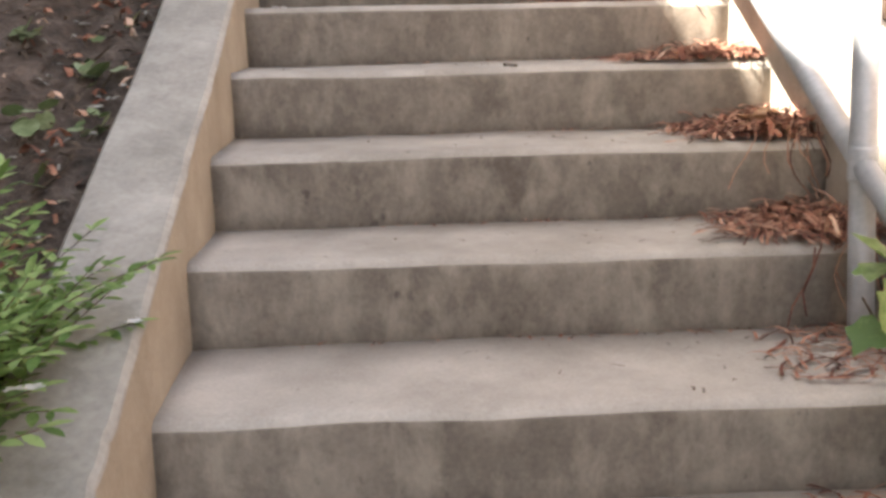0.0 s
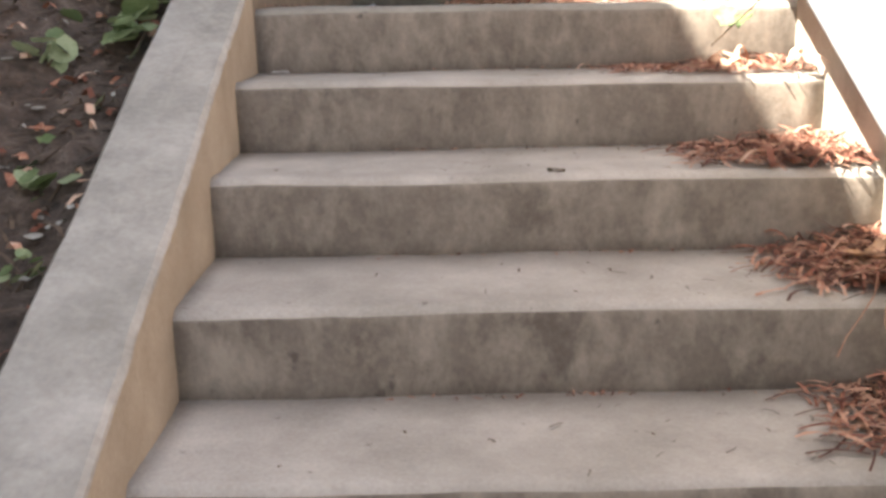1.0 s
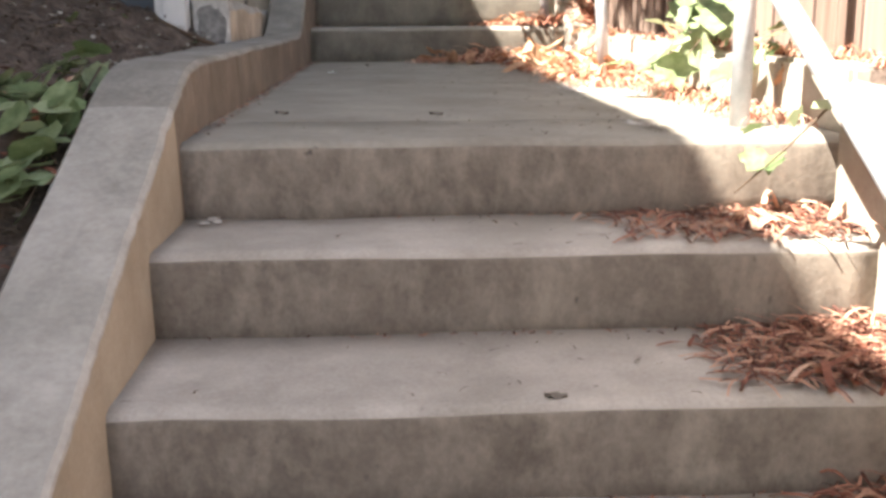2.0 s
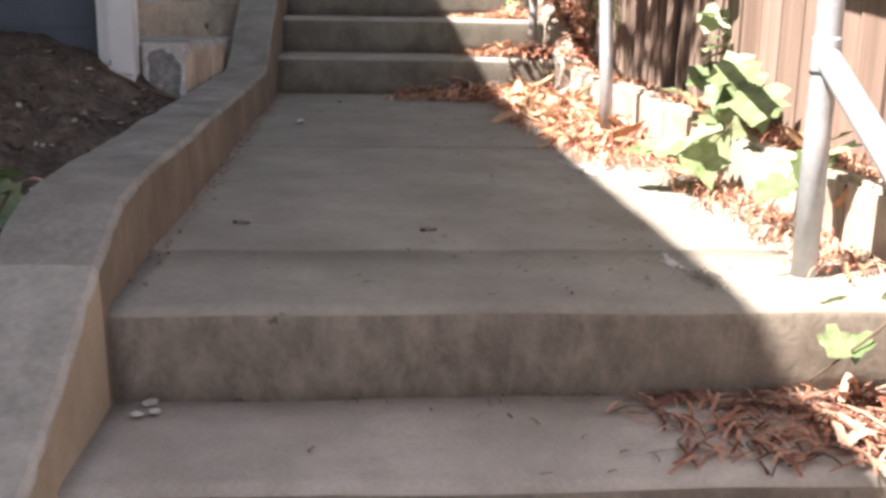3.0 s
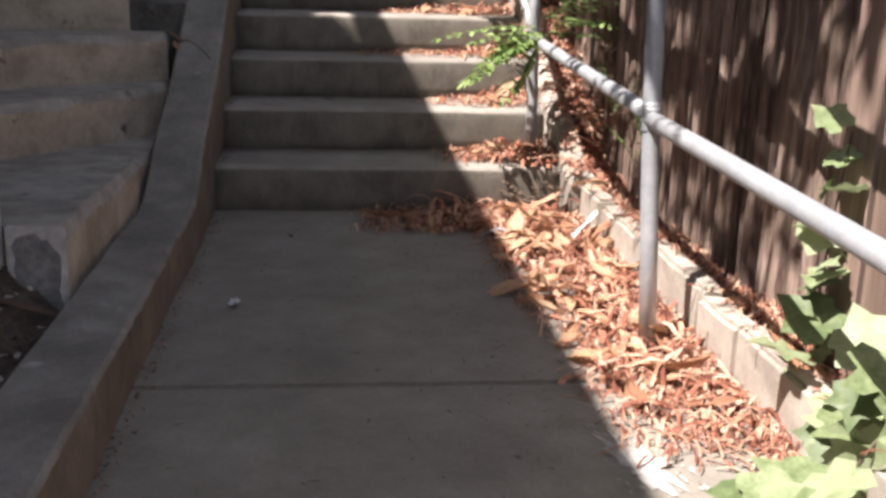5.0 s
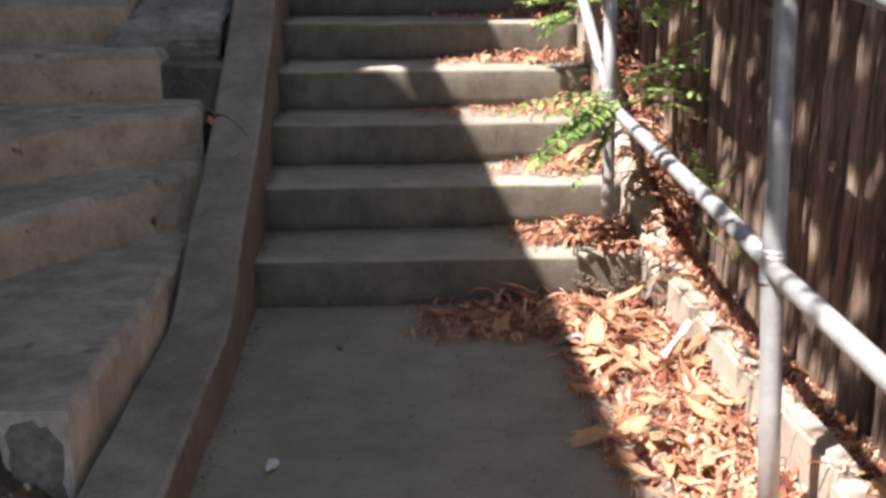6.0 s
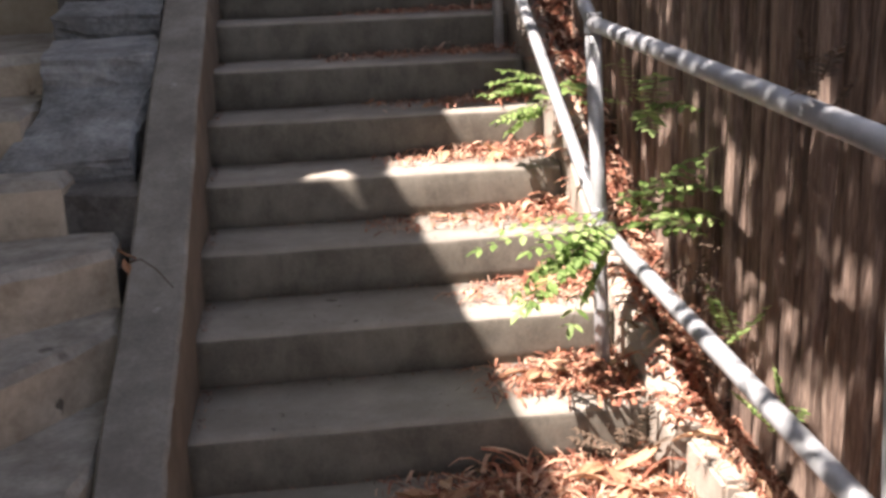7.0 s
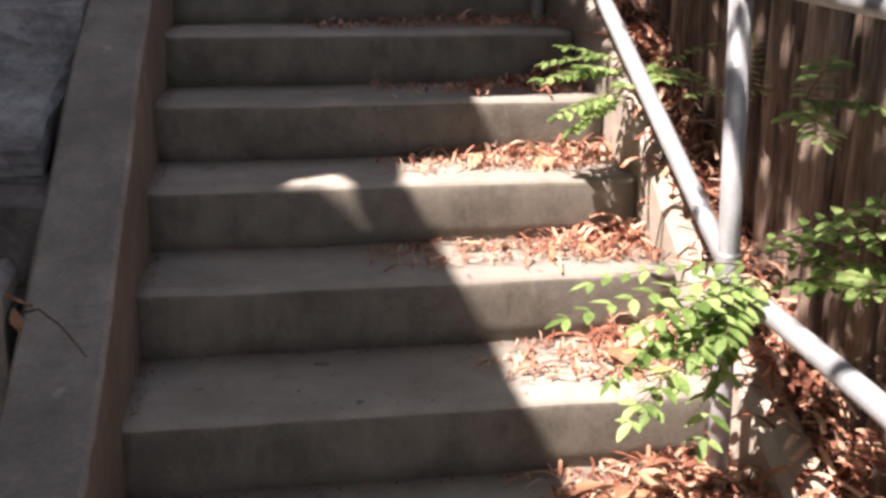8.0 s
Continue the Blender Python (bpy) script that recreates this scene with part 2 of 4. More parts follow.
def nose_z(y):
    """Height of the line of noses."""
    if y < 0:
        return float(np.interp(y, LOW[::-1], [-RISE_LOW * i for i in range(len(LOW))][::-1]))
    if y > 3.0:
        return float(np.interp(y, [3.0] + HIGH, [0.0] + [RISE * (i + 1) for i in range(len(HIGH))]))
    return 0.0


def tread_z(y):
    """Height of the walking surface."""
    z = -RISE_LOW * len(LOW)
    for i, v in enumerate(LOW):
        if y >= v:
            z = max(z, -RISE_LOW * i)
    for i, v in enumerate(HIGH):
        if y >= v:
            z = max(z, RISE * (i + 1))
    return z


def kerb_z(y):
    """Top of the concrete kerb beside the stairs, its bends rounded."""
    return sum(kerb_line(y + d) for d in (-0.1, -0.05, 0.0, 0.05, 0.1)) / 5


def kerb_line(y):
    return float(np.interp(y, [-3.6, -1.751, -1.412, -0.863, -0.02, 0.16, 2.85, 3.2, 3.72, 4.53, 5.28, 7.0],
                           [-1.50, -0.69, -0.545, -0.305, 0.075, 0.15, 0.145, 0.32, 0.535, 0.985, 1.325, 2.17]))


def wall_z(y):
    """Top of the low wall beside the lower flight, and of the edging further up."""
    return float(np.interp(y, [-3.5, -1.1, 0.0, 0.2, 3.0, 3.35, 4.13, 4.62, 7.0], [-1.36, -0.30, 0.16, 0.15, 0.14, 0.19, 0.57, 0.93, 2.15]))


def ground_z(x, y):
    bed = kerb_z(y) - 0.09
    if x < -0.17:
        far = max(0.0, -x - 0.35)
        bank = float(np.interp(y, [-0.5, 1.5], [0.25, 0.36])) if y < 2.05 else 0.03
        if y < 2.1:
            bed += float(np.interp(y, [0.5, 1.85], [0.0, 0.125])) * min(1.0, max(0.0, (-x - 0.18) / 0.16))
        if y > 2.1:
            bed = min(bed, 0.08)
        return bed + 0.04 * noise.noise(Vector((x * 3, y * 3, 0))) + 0.04 * noise.noise(Vector((x * 10, y * 10, 2))) + 0.045 * abs(noise.noise(Vector((x * 23, y * 19, 7)))) + bank * min(far, 2.2)
    if x > 1.375:
        return wall_z(y) - (0.13 if y < 0 else 0.03) + 0.015 * noise.noise(Vector((x * 6, y * 6, 5)))
    return nose_z(y) - 0.45


# ---- ground ----
def ground():
    def line(inner, outer):
        return sorted(set([round(v, 4) for v in inner] + outer))
    xs = line(list(np.arange(-2.6, -0.174, 0.045)) + [-0.173, -0.166, 1.365, 1.38, 1.42, 1.46, 1.5, 1.55, 1.7], [-400, -80, -20, -8, -5, -3.5, 0.5, 2.5, 5, 10, 25, 80, 400])
    ys = line(np.arange(-4.2, 7.4, 0.06), [-400, -90, -25, -10, -6, 9, 12, 25, 90, 400])
    vs = [(x, y, ground_z(x, y)) for y in ys for x in xs]
    w = len(xs)
    fs = [(j * w + i, j * w + i + 1, (j + 1) * w + i + 1, (j + 1) * w + i) for j in range(len(ys) - 1) for i in range(w - 1)]
    tagged(new("ground", data_mesh("ground", vs, fs, SOIL)), "dark brown bare soil on the slope beside the stairs", "ground", kind="structure")


ground()


# ---- stairs ----
def step_mesh(y0, y1, z, x0, x1, seed, depth=0.19):
    """One cast step: riser, rounded worn nose, tread; slightly uneven."""
    r = 0.024
    prof = [(y0 + 0.004, z - depth), (y0 + 0.001, z - 0.12), (y0 - 0.002, z - 0.06), (y0, z - r)]
    prof += [(y0 + r - r * math.cos(a), z - r + r * math.sin(a)) for a in (0.4, 0.8, 1.2)]
    prof += [(y0 + r, z), (y0 + 0.09, z), (y0 + 0.2, z + 0.001), (y1 + 0.02, z + 0.004), (y1 + 0.02, z - depth)]
    count = max(2, int((x1 - x0) / 0.05))
    rows = []
    for i in range(count + 1):
        x = x0 + (x1 - x0) * i / count
        row = []
        for j, (y, zz) in enumerate(prof):
            p = Vector((x, y, zz))
            if j < len(prof) - 1:
                v = noise.noise_vector(Vector((x * 4 + seed * 7.3, y * 4, zz * 4)))
                w = noise.noise_vector(Vector((x * 17 + seed * 3.1, y * 17, zz * 17)))
                p += Vector((0, v.y * 0.006 + w.y * 0.0022, v.z * 0.004 + w.z * 0.0014))
            row.append(p)
        rows.append(row)
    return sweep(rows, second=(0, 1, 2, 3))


def flights():
    low = empty("stairs_lower", "weathered grey concrete steps with rounded noses, littered at one side", "stairs", "structure")
    for i in range(1, len(LOW)):
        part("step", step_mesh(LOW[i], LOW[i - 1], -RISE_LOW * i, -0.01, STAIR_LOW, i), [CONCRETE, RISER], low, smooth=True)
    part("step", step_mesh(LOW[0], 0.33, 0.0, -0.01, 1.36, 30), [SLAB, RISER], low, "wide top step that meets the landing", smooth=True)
    high = empty("stairs_upper", "grey concrete steps, half in sunlight, covered with fallen leaves", "stairs", "structure")
    ends = HIGH[1:] + [HIGH[-1] + 1.6]
    for i, y in enumerate(HIGH):
        part("step", step_mesh(y, ends[i], RISE * (i + 1), -0.01, STAIR_R, 50 + i), [TREAD_DIM, RISER_DIM], high, smooth=True)
    land = empty("landing", "grey concrete landing of three cast slabs with narrow joints", "landing", "structure")
    for a, b in ((0.352, 1.698), (1.711, 3.43)):
        bm = box(-0.02, 1.36, a, b, -0.16, 0.0, 0.005)
        part("slab", bm, SLAB, land)


flights()


def kerbs():
    for name, ys in (("kerb_lower", np.linspace(-3.6, -0.019, 150)), ("kerb_upper", np.arange(-0.02, 6.9, 0.03))):
        thing = empty(name, "thick grey concrete kerb with a tan stuccoed side, running along the stairs", "kerb", "structure")
        tops, sides = [], []
        for y in ys:
            y = float(y)
            z = kerb_z(y)
            dx = 0.006 * noise.noise(Vector((y * 3, 1, 0)))
            dz = 0.005 * noise.noise(Vector((y * 4, 5, 0)))
            lean = 0.012 * noise.noise(Vector((y * 2, 9, 0)))
            c = 0.007 + 0.004 * noise.noise(Vector((y * 11, 2, 4)))
            wear = 0.004 * noise.noise(Vector((y * 16, 8, 3))) + 0.003 * noise.noise(Vector((y * 41, 5, 3)))
            rim = -0.001 + dx + wear
            tops.append([Vector(p) for p in ((-0.175, y, z - 0.5), (-0.175 + dx, y, z - 0.014 + dz), (-0.165 + dx, y, z + dz), (-0.1, y, z + dz + 0.002), (rim - 0.010, y, z + dz), (rim - 0.002, y, z - c + dz), (rim, y, z - 0.013 + dz), (-0.03, y, z - 0.02), (-0.03, y, z - 0.5))])
            sides.append([Vector(p) for p in ((-0.029, y, z - 0.016), (rim - 0.001, y, z - 0.0125 + dz), (0.0 + dx + lean, y, z - 0.10), (0.002 + lean, y, z - 0.2), (0.0, y, z - 0.48), (-0.029, y, z - 0.48))])
        part("cap", sweep(tops), KERB if name == "kerb_lower" else KERB_DIM, thing, "worn grey concrete top", smooth=False)
        part("side", sweep(sides), KERB_SIDE if name == "kerb_lower" else SIDE_DIM, thing, "tan stuccoed side", smooth=False)


kerbs()


def low_wall():
    """The broad concrete cheek wall beside the lower flight, and the narrow sloping one beside the upper flight."""
    for name, ys in (("wall_lower", np.arange(-3.0, 0.0, 0.1)), ("wall_upper", np.arange(3.22, 6.9, 0.1))):
        rows = []
        for y in ys:
            y = float(y)
            z = wall_z(y)
            x0, wide, fall = (1.272, 0.225, 0.05) if y < 1 else (1.305, 0.10, 0.0)
            d = 0.006 * noise.noise(Vector((y * 5, 3, 1)))
            e = 0.008 * noise.noise(Vector((y * 9, 7, 1)))
            rows.append([Vector(p) for p in ((x0, y, z - 0.6), (x0 + d, y, z - 0.03), (x0 + 0.02 + d, y, z + d), (x0 + wide * 0.5, y, z + d - fall * 0.4 + e), (x0 + wide - 0.012, y, z + e - fall), (x0 + wide, y, z - 0.03 - fall), (x0 + wide, y, z - 0.6))])
        ob = part(name, sweep(rows), EDGE)
        tagged(ob, "pale weathered concrete wall sloping along the stairs", "wall", kind="structure")


low_wall()


def edging():
    thing = empty("edging", "row of pale weathered blocks along the landing, uneven, with dark joints", "edging", "structure")
    rnd = random.Random(4)
    y = 0.02
    while y < 3.19:
        length = rnd.choice((0.26, 0.4, 0.5, 0.62))
        if 0.55 < y < 0.62:
            length = 0.34
        e = min(y + length, 3.2)
        h = 0.14 + rnd.uniform(-0.012, 0.02)
        o = rnd.uniform(-0.006, 0.008)
        bm = box(1.335 + o, 1.405 + o, y + 0.004, e - 0.004, -0.1, h, 0.012, 3, 0.010, 7)
        part("block", bm, EDGE, thing, smooth=False)
        y = e


edging()

# ---- railing ----
# posts, each a little out of plumb: foot, mid rail joint, top
POSTS = [[(1.17, -1.40, -0.795), (1.165, -1.375, -0.46), (1.157, -1.36, 0.09)],
         [(1.165, 0.17, -0.02), (1.165, 0.17, 0.53), (1.16, 0.17, 0.98)],
         [(1.212, 1.905, -0.02), (1.194, 1.965, 0.572), (1.186, 2.0, 1.135)],
         [(1.231, 3.64, 0.15), (1.223, 3.655, 0.645), (1.204, 3.66, 1.225)],
         [(1.235, 5.36, 1.0), (1.23, 5.36, 1.55), (1.225, 5.36, 2.09)]]
# rails: from post, height there, to post, height there
RAILS = [("mid_rail", 0, -0.46, 1, 0.385), ("mid_rail", 1, 0.53, 2, 0.565), ("mid_rail", 2, 0.575, 3, 0.638), ("mid_rail", 3, 0.66, 4, 1.55),
         ("top_rail", 0, 0.09, 1, 0.96), ("top_rail", 1, 0.98, 2, 1.135), ("top_rail", 2, 1.135, 3, 1.225), ("top_rail", 3, 1.225, 4, 2.09)]


def on_post(k, z):
    """The point of a post's axis at a height."""
    foot, mid, top = POSTS[k]
    a, b = (foot, mid) if z < mid[2] else (mid, top)
    return Vector(a).lerp(Vector(b), (z - a[2]) / (b[2] - a[2]))


def railing():
    thing = empty("handrail", "weathered galvanised pipe railing with two rails on round posts", "railing")
    posts = []
    for foot, mid, top in POSTS:
        posts.append(part("post", tube([foot, Vector(foot).lerp(Vector(mid), 0.5), mid, top], 0.0225), PIPE, thing, smooth=True))
    for name, a, za, b, zb in RAILS:
        p, q = on_post(a, za), on_post(b, zb)
        part(name, tube([p.lerp(q, i / 5) for i in range(6)], 0.0212), PIPE, thing, smooth=True)
        for k, v in ((a, p), (b, q)):
            part("collar", tube([v - Vector((0, 0, 0.03)), v - Vector((0, 0, 0.024)), v + Vector((0, 0, 0.024)), v + Vector((0, 0, 0.03))], 0.0246), PIPE, posts[k], "welded pipe joint", smooth=True)
    for name, z in (("mid_rail", -0.46), ("top_rail", 0.09)):
        a = on_post(0, z)
        part(name, tube([a, a + Vector((0.0, -0.8, -0.41)), a + Vector((0.0, -1.6, -0.82))], 0.0212), PIPE, thing, smooth=True)


railing()


# ---- fence ----
def fence():
    thing = empty("fence", "tall rough brown redwood fence of split stakes and planks", "fence")
    rnd = random.Random(11)
    y = -4.0
    while y < 8.2:
        smooth = y < 1.42
        w = rnd.uniform(0.13, 0.145) if smooth else rnd.uniform(0.045, 0.085)
        base = max(wall_z(min(y, 7)) - 0.06, -1.4)
        h = 1.75 + rnd.uniform(-0.06, 0.06)
        t = 0.022 if smooth else rnd.uniform(0.025, 0.045)
        x = (1.452 if smooth else 1.492) + rnd.uniform(-0.004, 0.004) + (0 if smooth else rnd.uniform(-0.012, 0.012))
        segs = 3 if smooth else 16
        rows = []
        s = rnd.uniform(0, 50)
        for i in range(segs + 1):
            z = base + h * i / segs
            k = 0.0 if smooth else 1.0
            a = noise.noise_vector(Vector((s, z * 2.2, 0))) * 0.010 * k
            b = noise.noise_vector(Vector((s + 9, z * 7, 3))) * 0.008 * k
            b2 = noise.noise_vector(Vector((s + 19, z * 6, 3))) * 0.010 * k
            rows.append([Vector(p) for p in ((x + a.x + b2.y, y + a.y + 0.003, z), (x - 0.01 * k + b.x + a.x, y + w * 0.35 + b.y, z), (x - 0.006 * k + b2.x + a.x, y + w * 0.7 + b.z, z), (x + a.z + b.z * 0.8, y + w - 0.004 + b.y * 0.6, z), (x + t, y + w - 0.006, z), (x + t, y + 0.006, z))])
        part("plank" if smooth else "stake", sweep(rows), PLANK if smooth else STAKE, thing, "weathered smooth redwood plank" if smooth else "")
        y += w + (0.004 if smooth else 0.002)
    for zz in (0.35, 1.35):
        rows = []
        for y in np.arange(-4, 8.3, 0.4):
            z = max(wall_z(min(float(y), 7)), -1.4) + zz
            rows.append([Vector((1.55, y, z)), Vector((1.59, y, z)), Vector((1.59, y, z + 0.09)), Vector((1.55, y, z + 0.09))])
        part("rail", sweep(rows), PLANK, thing, "horizontal backing rail")


fence()


# ---- house ----
def house():
    """A tall house out of view, added so that its eaves throw the shade. The outline is that of the shade on the
    landing's level, taken back up along the sunlight.
    """
    thing = empty("house", "unseen two-storey tan stucco house with a dark roof, added for its shade", "house")
    H = 5.0
    # Notched so that the sunlit patch on the upper treads comes through.
    front = [(-4.2, -12.0), (0.985, -12.0), (0.985, 3.2), (1.01, 4.60), (0.885, 4.60), (0.862, 4.555), (0.77, 4.60), (-4.2, 4.60)]
    back = [(-4.2, 4.61), (0.70, 4.61), (0.72, 4.66), (0.865, 4.73), (0.90, 4.61), (1.005, 4.61), (1.03, 4.83), (1.33, 4.87), (1.36, 5.03), (1.87, 5.08), (1.92, 5.75), (2.8, 6.0), (2.8, 13.0), (-4.2, 13.0)]
    for out in (front, back):
        bm = bmesh.new()
        top = [bm.verts.new((x - KX * H, y - KY * H, H)) for x, y in out]
        bm.faces.new(top)
        ext = bmesh.ops.extrude_face_region(bm, geom=bm.faces[:])
        for v in ext["geom"]:
            if isinstance(v, bmesh.types.BMVert):
                v.co.z += 0.05
        bmesh.ops.recalc_face_normals(bm, faces=bm.faces[:])
        part("roof", bm, ROOF, thing, "unseen dark roof slab cut to the outline of the shade")
    # Unseen walls; their tan warms the light bounced back.
    for x0, x1, y0, y1 in ((-2.75, -2.6, -11.5, 10.0), (-6.5, -2.76, 9.85, 10.0), (-6.5, -2.76, -11.5, -11.35)):
        part("wall", box(x0, x1, y0, y1, -1.8, H - 0.003), KERB_SIDE, thing, "tan stucco wall")


house()
# Added wall: closes off the sunlit ground that showed past the side stairs.
tagged(part("wall_back", box(-2.59, -0.2, 6.95, 7.1, 0.0, 3.2), KERB_SIDE), "tan stucco wall added behind the side stairs to hide bright ground", "wall", kind="structure")


def post_and_skirt():
    thing = empty("porch_post", "white painted square porch post standing in the soil", "post")
    part("shaft", box(-0.450, -0.338, 1.90, 2.0, 0.05, 2.35, 0.006, 0), WHITE, thing)
    part("trim", box(-0.415, -0.335, 1.88, 1.8985, 0.05, 2.35, 0.003, 0), WHITE, thing, "white face board")
    skirt = empty("porch_skirt", "dark blue-grey boarded skirt of the porch", "wall", "structure")
    for i in range(6):
        part("board", box(-1.25, -0.46, 2.03, 2.06, 0.0 + i * 0.17, 0.1695 + i * 0.17, 0.004), SIDING, skirt)


post_and_skirt()


def porch_roof():
    # Assumed roof out of view above the post; blocks sky over the left side.
    thing = empty("porch_roof", "unseen low porch roof with a white beam, assumed above the post to block sky", "roof", "structure")
    e = 0.972 - KX * 2.53
    part("beam", box(e - 0.11, e - 0.012, -0.35, 2.65, 2.35, 2.449, 0.004), WHITE, thing, "white painted beam")
    part("deck", box(-2.6, e, -0.4, 2.7, 2.45, 2.53, 0.004), ROOF, thing)
    for y in (-0.2, 1.1, 2.4):
        part("rafter", box(-2.6, e - 0.115, y, y + 0.05, 2.33, 2.448, 0.003), WHITE, thing)


porch_roof()

# ---- the winding side stairs ----
SIDE_STEPS = [
    (0.26, [(-0.190, 1.985), (-0.188, 2.6), (-0.188, 3.70), (-2.0, 3.9), (-2.0, 2.04), (-0.335, 2.035), (-0.325, 1.985)]),
    (0.436, [(-0.196, 3.63), (-0.20, 4.05), (-2.0, 4.1), (-2.0, 2.2), (-1.08, 2.2), (-0.63, 2.93)]),
    (0.613, [(-0.220, 3.83), (-0.26, 4.25), (-2.0, 4.5), (-2.0, 2.6), (-0.77, 3.40)]),
    (0.790, [(-0.404, 4.085), (-0.42, 4.6), (-2.0, 4.9), (-2.0, 3.72), (-0.99, 3.98)]),
    (0.967, [(-0.60, 4.42), (-0.60, 5.2), (-2.0, 5.4), (-2.0, 4.3), (-1.2, 4.38)]),
    (1.120, [(-0.56, 4.98), (-0.52, 5.35), (-0.62, 6.9), (-2.4, 6.9), (-2.4, 5.0), (-1.0, 4.96)]),
]


def side_stairs():
    thing = empty("side_stairs", "winding steps with tan stuccoed risers and worn grey tops", "stairs", "structure")
    for k, (z, outline) in enumerate(SIDE_STEPS):
        bm = bmesh.new()
        pts = []
        for a, b in zip(outline, outline[1:] + outline[:1]):
            n = max(1, int((Vector(a) - Vector(b)).length / 0.09))
            pts += [Vector(a).lerp(Vector(b), i / n) for i in range(n)]
        low, mid, top = [], [], []
        c = sum((Vector(p) for p in outline), Vector((0, 0))) / len(outline)
        for p in pts:
            q = Vector((p.x, p.y, 0))
            d = noise.noise_vector(Vector((p.x * 5, p.y * 5, k))) + noise.noise_vector(Vector((p.x * 14, p.y * 14, k + 4))) * 0.6
            inw = Vector((c.x - p.x, c.y - p.y, 0)).normalized()
            up = 0.038 * max(0.0, (3.2 - p.y) / 1.2) if k == 0 else 0.0
            low.append(bm.verts.new((p.x + d.x * 0.006, p.y + d.y * 0.006, -0.15)))
            mid.append(bm.verts.new((p.x + d.y * 0.012, p.y + d.z * 0.012, z + up - 0.028 + d.x * 0.018)))
            top.append(bm.verts.new(q + inw * 0.018 + Vector((d.y * 0.020, d.z * 0.020, z + up + d.z * 0.013))))
        m = len(pts)
        for i in range(m):
            j = (i + 1) % m
            bm.faces.new((low[i], low[j], mid[j], mid[i]))
            f = bm.faces.new((mid[i], mid[j], top[j], top[i]))
            f.material_index = 1
        bm.faces.new(top).material_index = 1
        bmesh.ops.recalc_face_normals(bm, faces=bm.faces[:])
        part("step", bm, [PALE_STUCCO, STEPTOP], thing)


side_stairs()


def rock(x, y, z, sx, sy, sz, seed, turn=0.0, tilt=0.0, mat=None, label="blue-grey flagstone wedged between kerb and steps"):
    """A broken flagstone with flat faces and chipped edges; tilt raises its far end."""
    bm = bmesh.new()
    bmesh.ops.create_cube(bm, size=1)
    bmesh.ops.subdivide_edges(bm, edges=bm.edges[:], cuts=5, use_grid_fill=True)
    for v in bm.verts:
        p = v.co.copy()
        flat = noise.noise_vector(Vector((p.x * 1.4 + seed, p.y * 1.4, seed))) * 0.16
        chip = noise.noise_vector(p * 4.0 + Vector((seed, 3, 0))) * 0.035 + noise.noise_vector(p * 11.0 + Vector((seed, 8, 0))) * 0.016
        p = p.lerp(p.normalized() * 0.62, 0.10) + Vector((flat.x, flat.y, flat.z * 0.3)) + chip
        v.co = Vector((p.x * sx, p.y * sy, p.z * sz))
    bmesh.ops.rotate(bm, verts=bm.verts[:], cent=(0, 0, 0), matrix=Matrix.Rotation(turn, 3, "Z") @ Matrix.Rotation(tilt, 3, "X"))
    bmesh.ops.translate(bm, verts=bm.verts[:], vec=(x, y, z))
    return tagged(part("flagstone", bm, mat or ROCK), label, "rock", "stones beside the side stairs")


for i, (x, y, z, sx, sy, sz, turn, tilt) in enumerate([(-0.41, 4.52, 0.86, 0.42, 0.56, 0.10, -0.08, 0.36), (-0.39, 5.02, 1.07, 0.40, 0.46, 0.15, 0.1, 0.12), (-0.42, 5.50, 1.24, 0.44, 0.52, 0.14, -0.1, 0.25),
                                                       (-0.40, 6.0, 1.45, 0.44, 0.52, 0.2, 0.2, 0.2), (-0.38, 6.45, 1.62, 0.4, 0.45, 0.3, 0.0, 0.2)]):
    rock(x, y, z, sx, sy, sz, i * 5.7, turn, tilt)
# Stones that fill the gaps under the flagstones; the gaps' shade is their colour.
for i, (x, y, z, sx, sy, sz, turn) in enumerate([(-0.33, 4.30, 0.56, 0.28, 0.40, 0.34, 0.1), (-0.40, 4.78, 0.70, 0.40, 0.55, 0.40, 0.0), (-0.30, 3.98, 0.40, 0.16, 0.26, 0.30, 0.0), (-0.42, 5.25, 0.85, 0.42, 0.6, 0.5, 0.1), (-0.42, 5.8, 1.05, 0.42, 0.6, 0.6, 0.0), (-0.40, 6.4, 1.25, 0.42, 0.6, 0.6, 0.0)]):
    rock(x, y, z, sx, sy, sz, 40 + i * 3.3, turn, 0.0, ROCK_DARK, "brown-grey rubble stone under the flagstones, coloured dark for shaded gaps")


# ---- surfaces that hold litter ----
def top_at(x, y):
    if x > 1.40 or x < -0.18:
        return ground_z(x, y)
    if x > 1.335 and 0 < y < 3.2:
        return 0.145
    if x > 1.305 and y >= 3.2:
        return wall_z(y)
    if x > STAIR_LOW + 0.01 and -1.1 < y < 0:
        return wall_z(y)
    return tread_z(y)


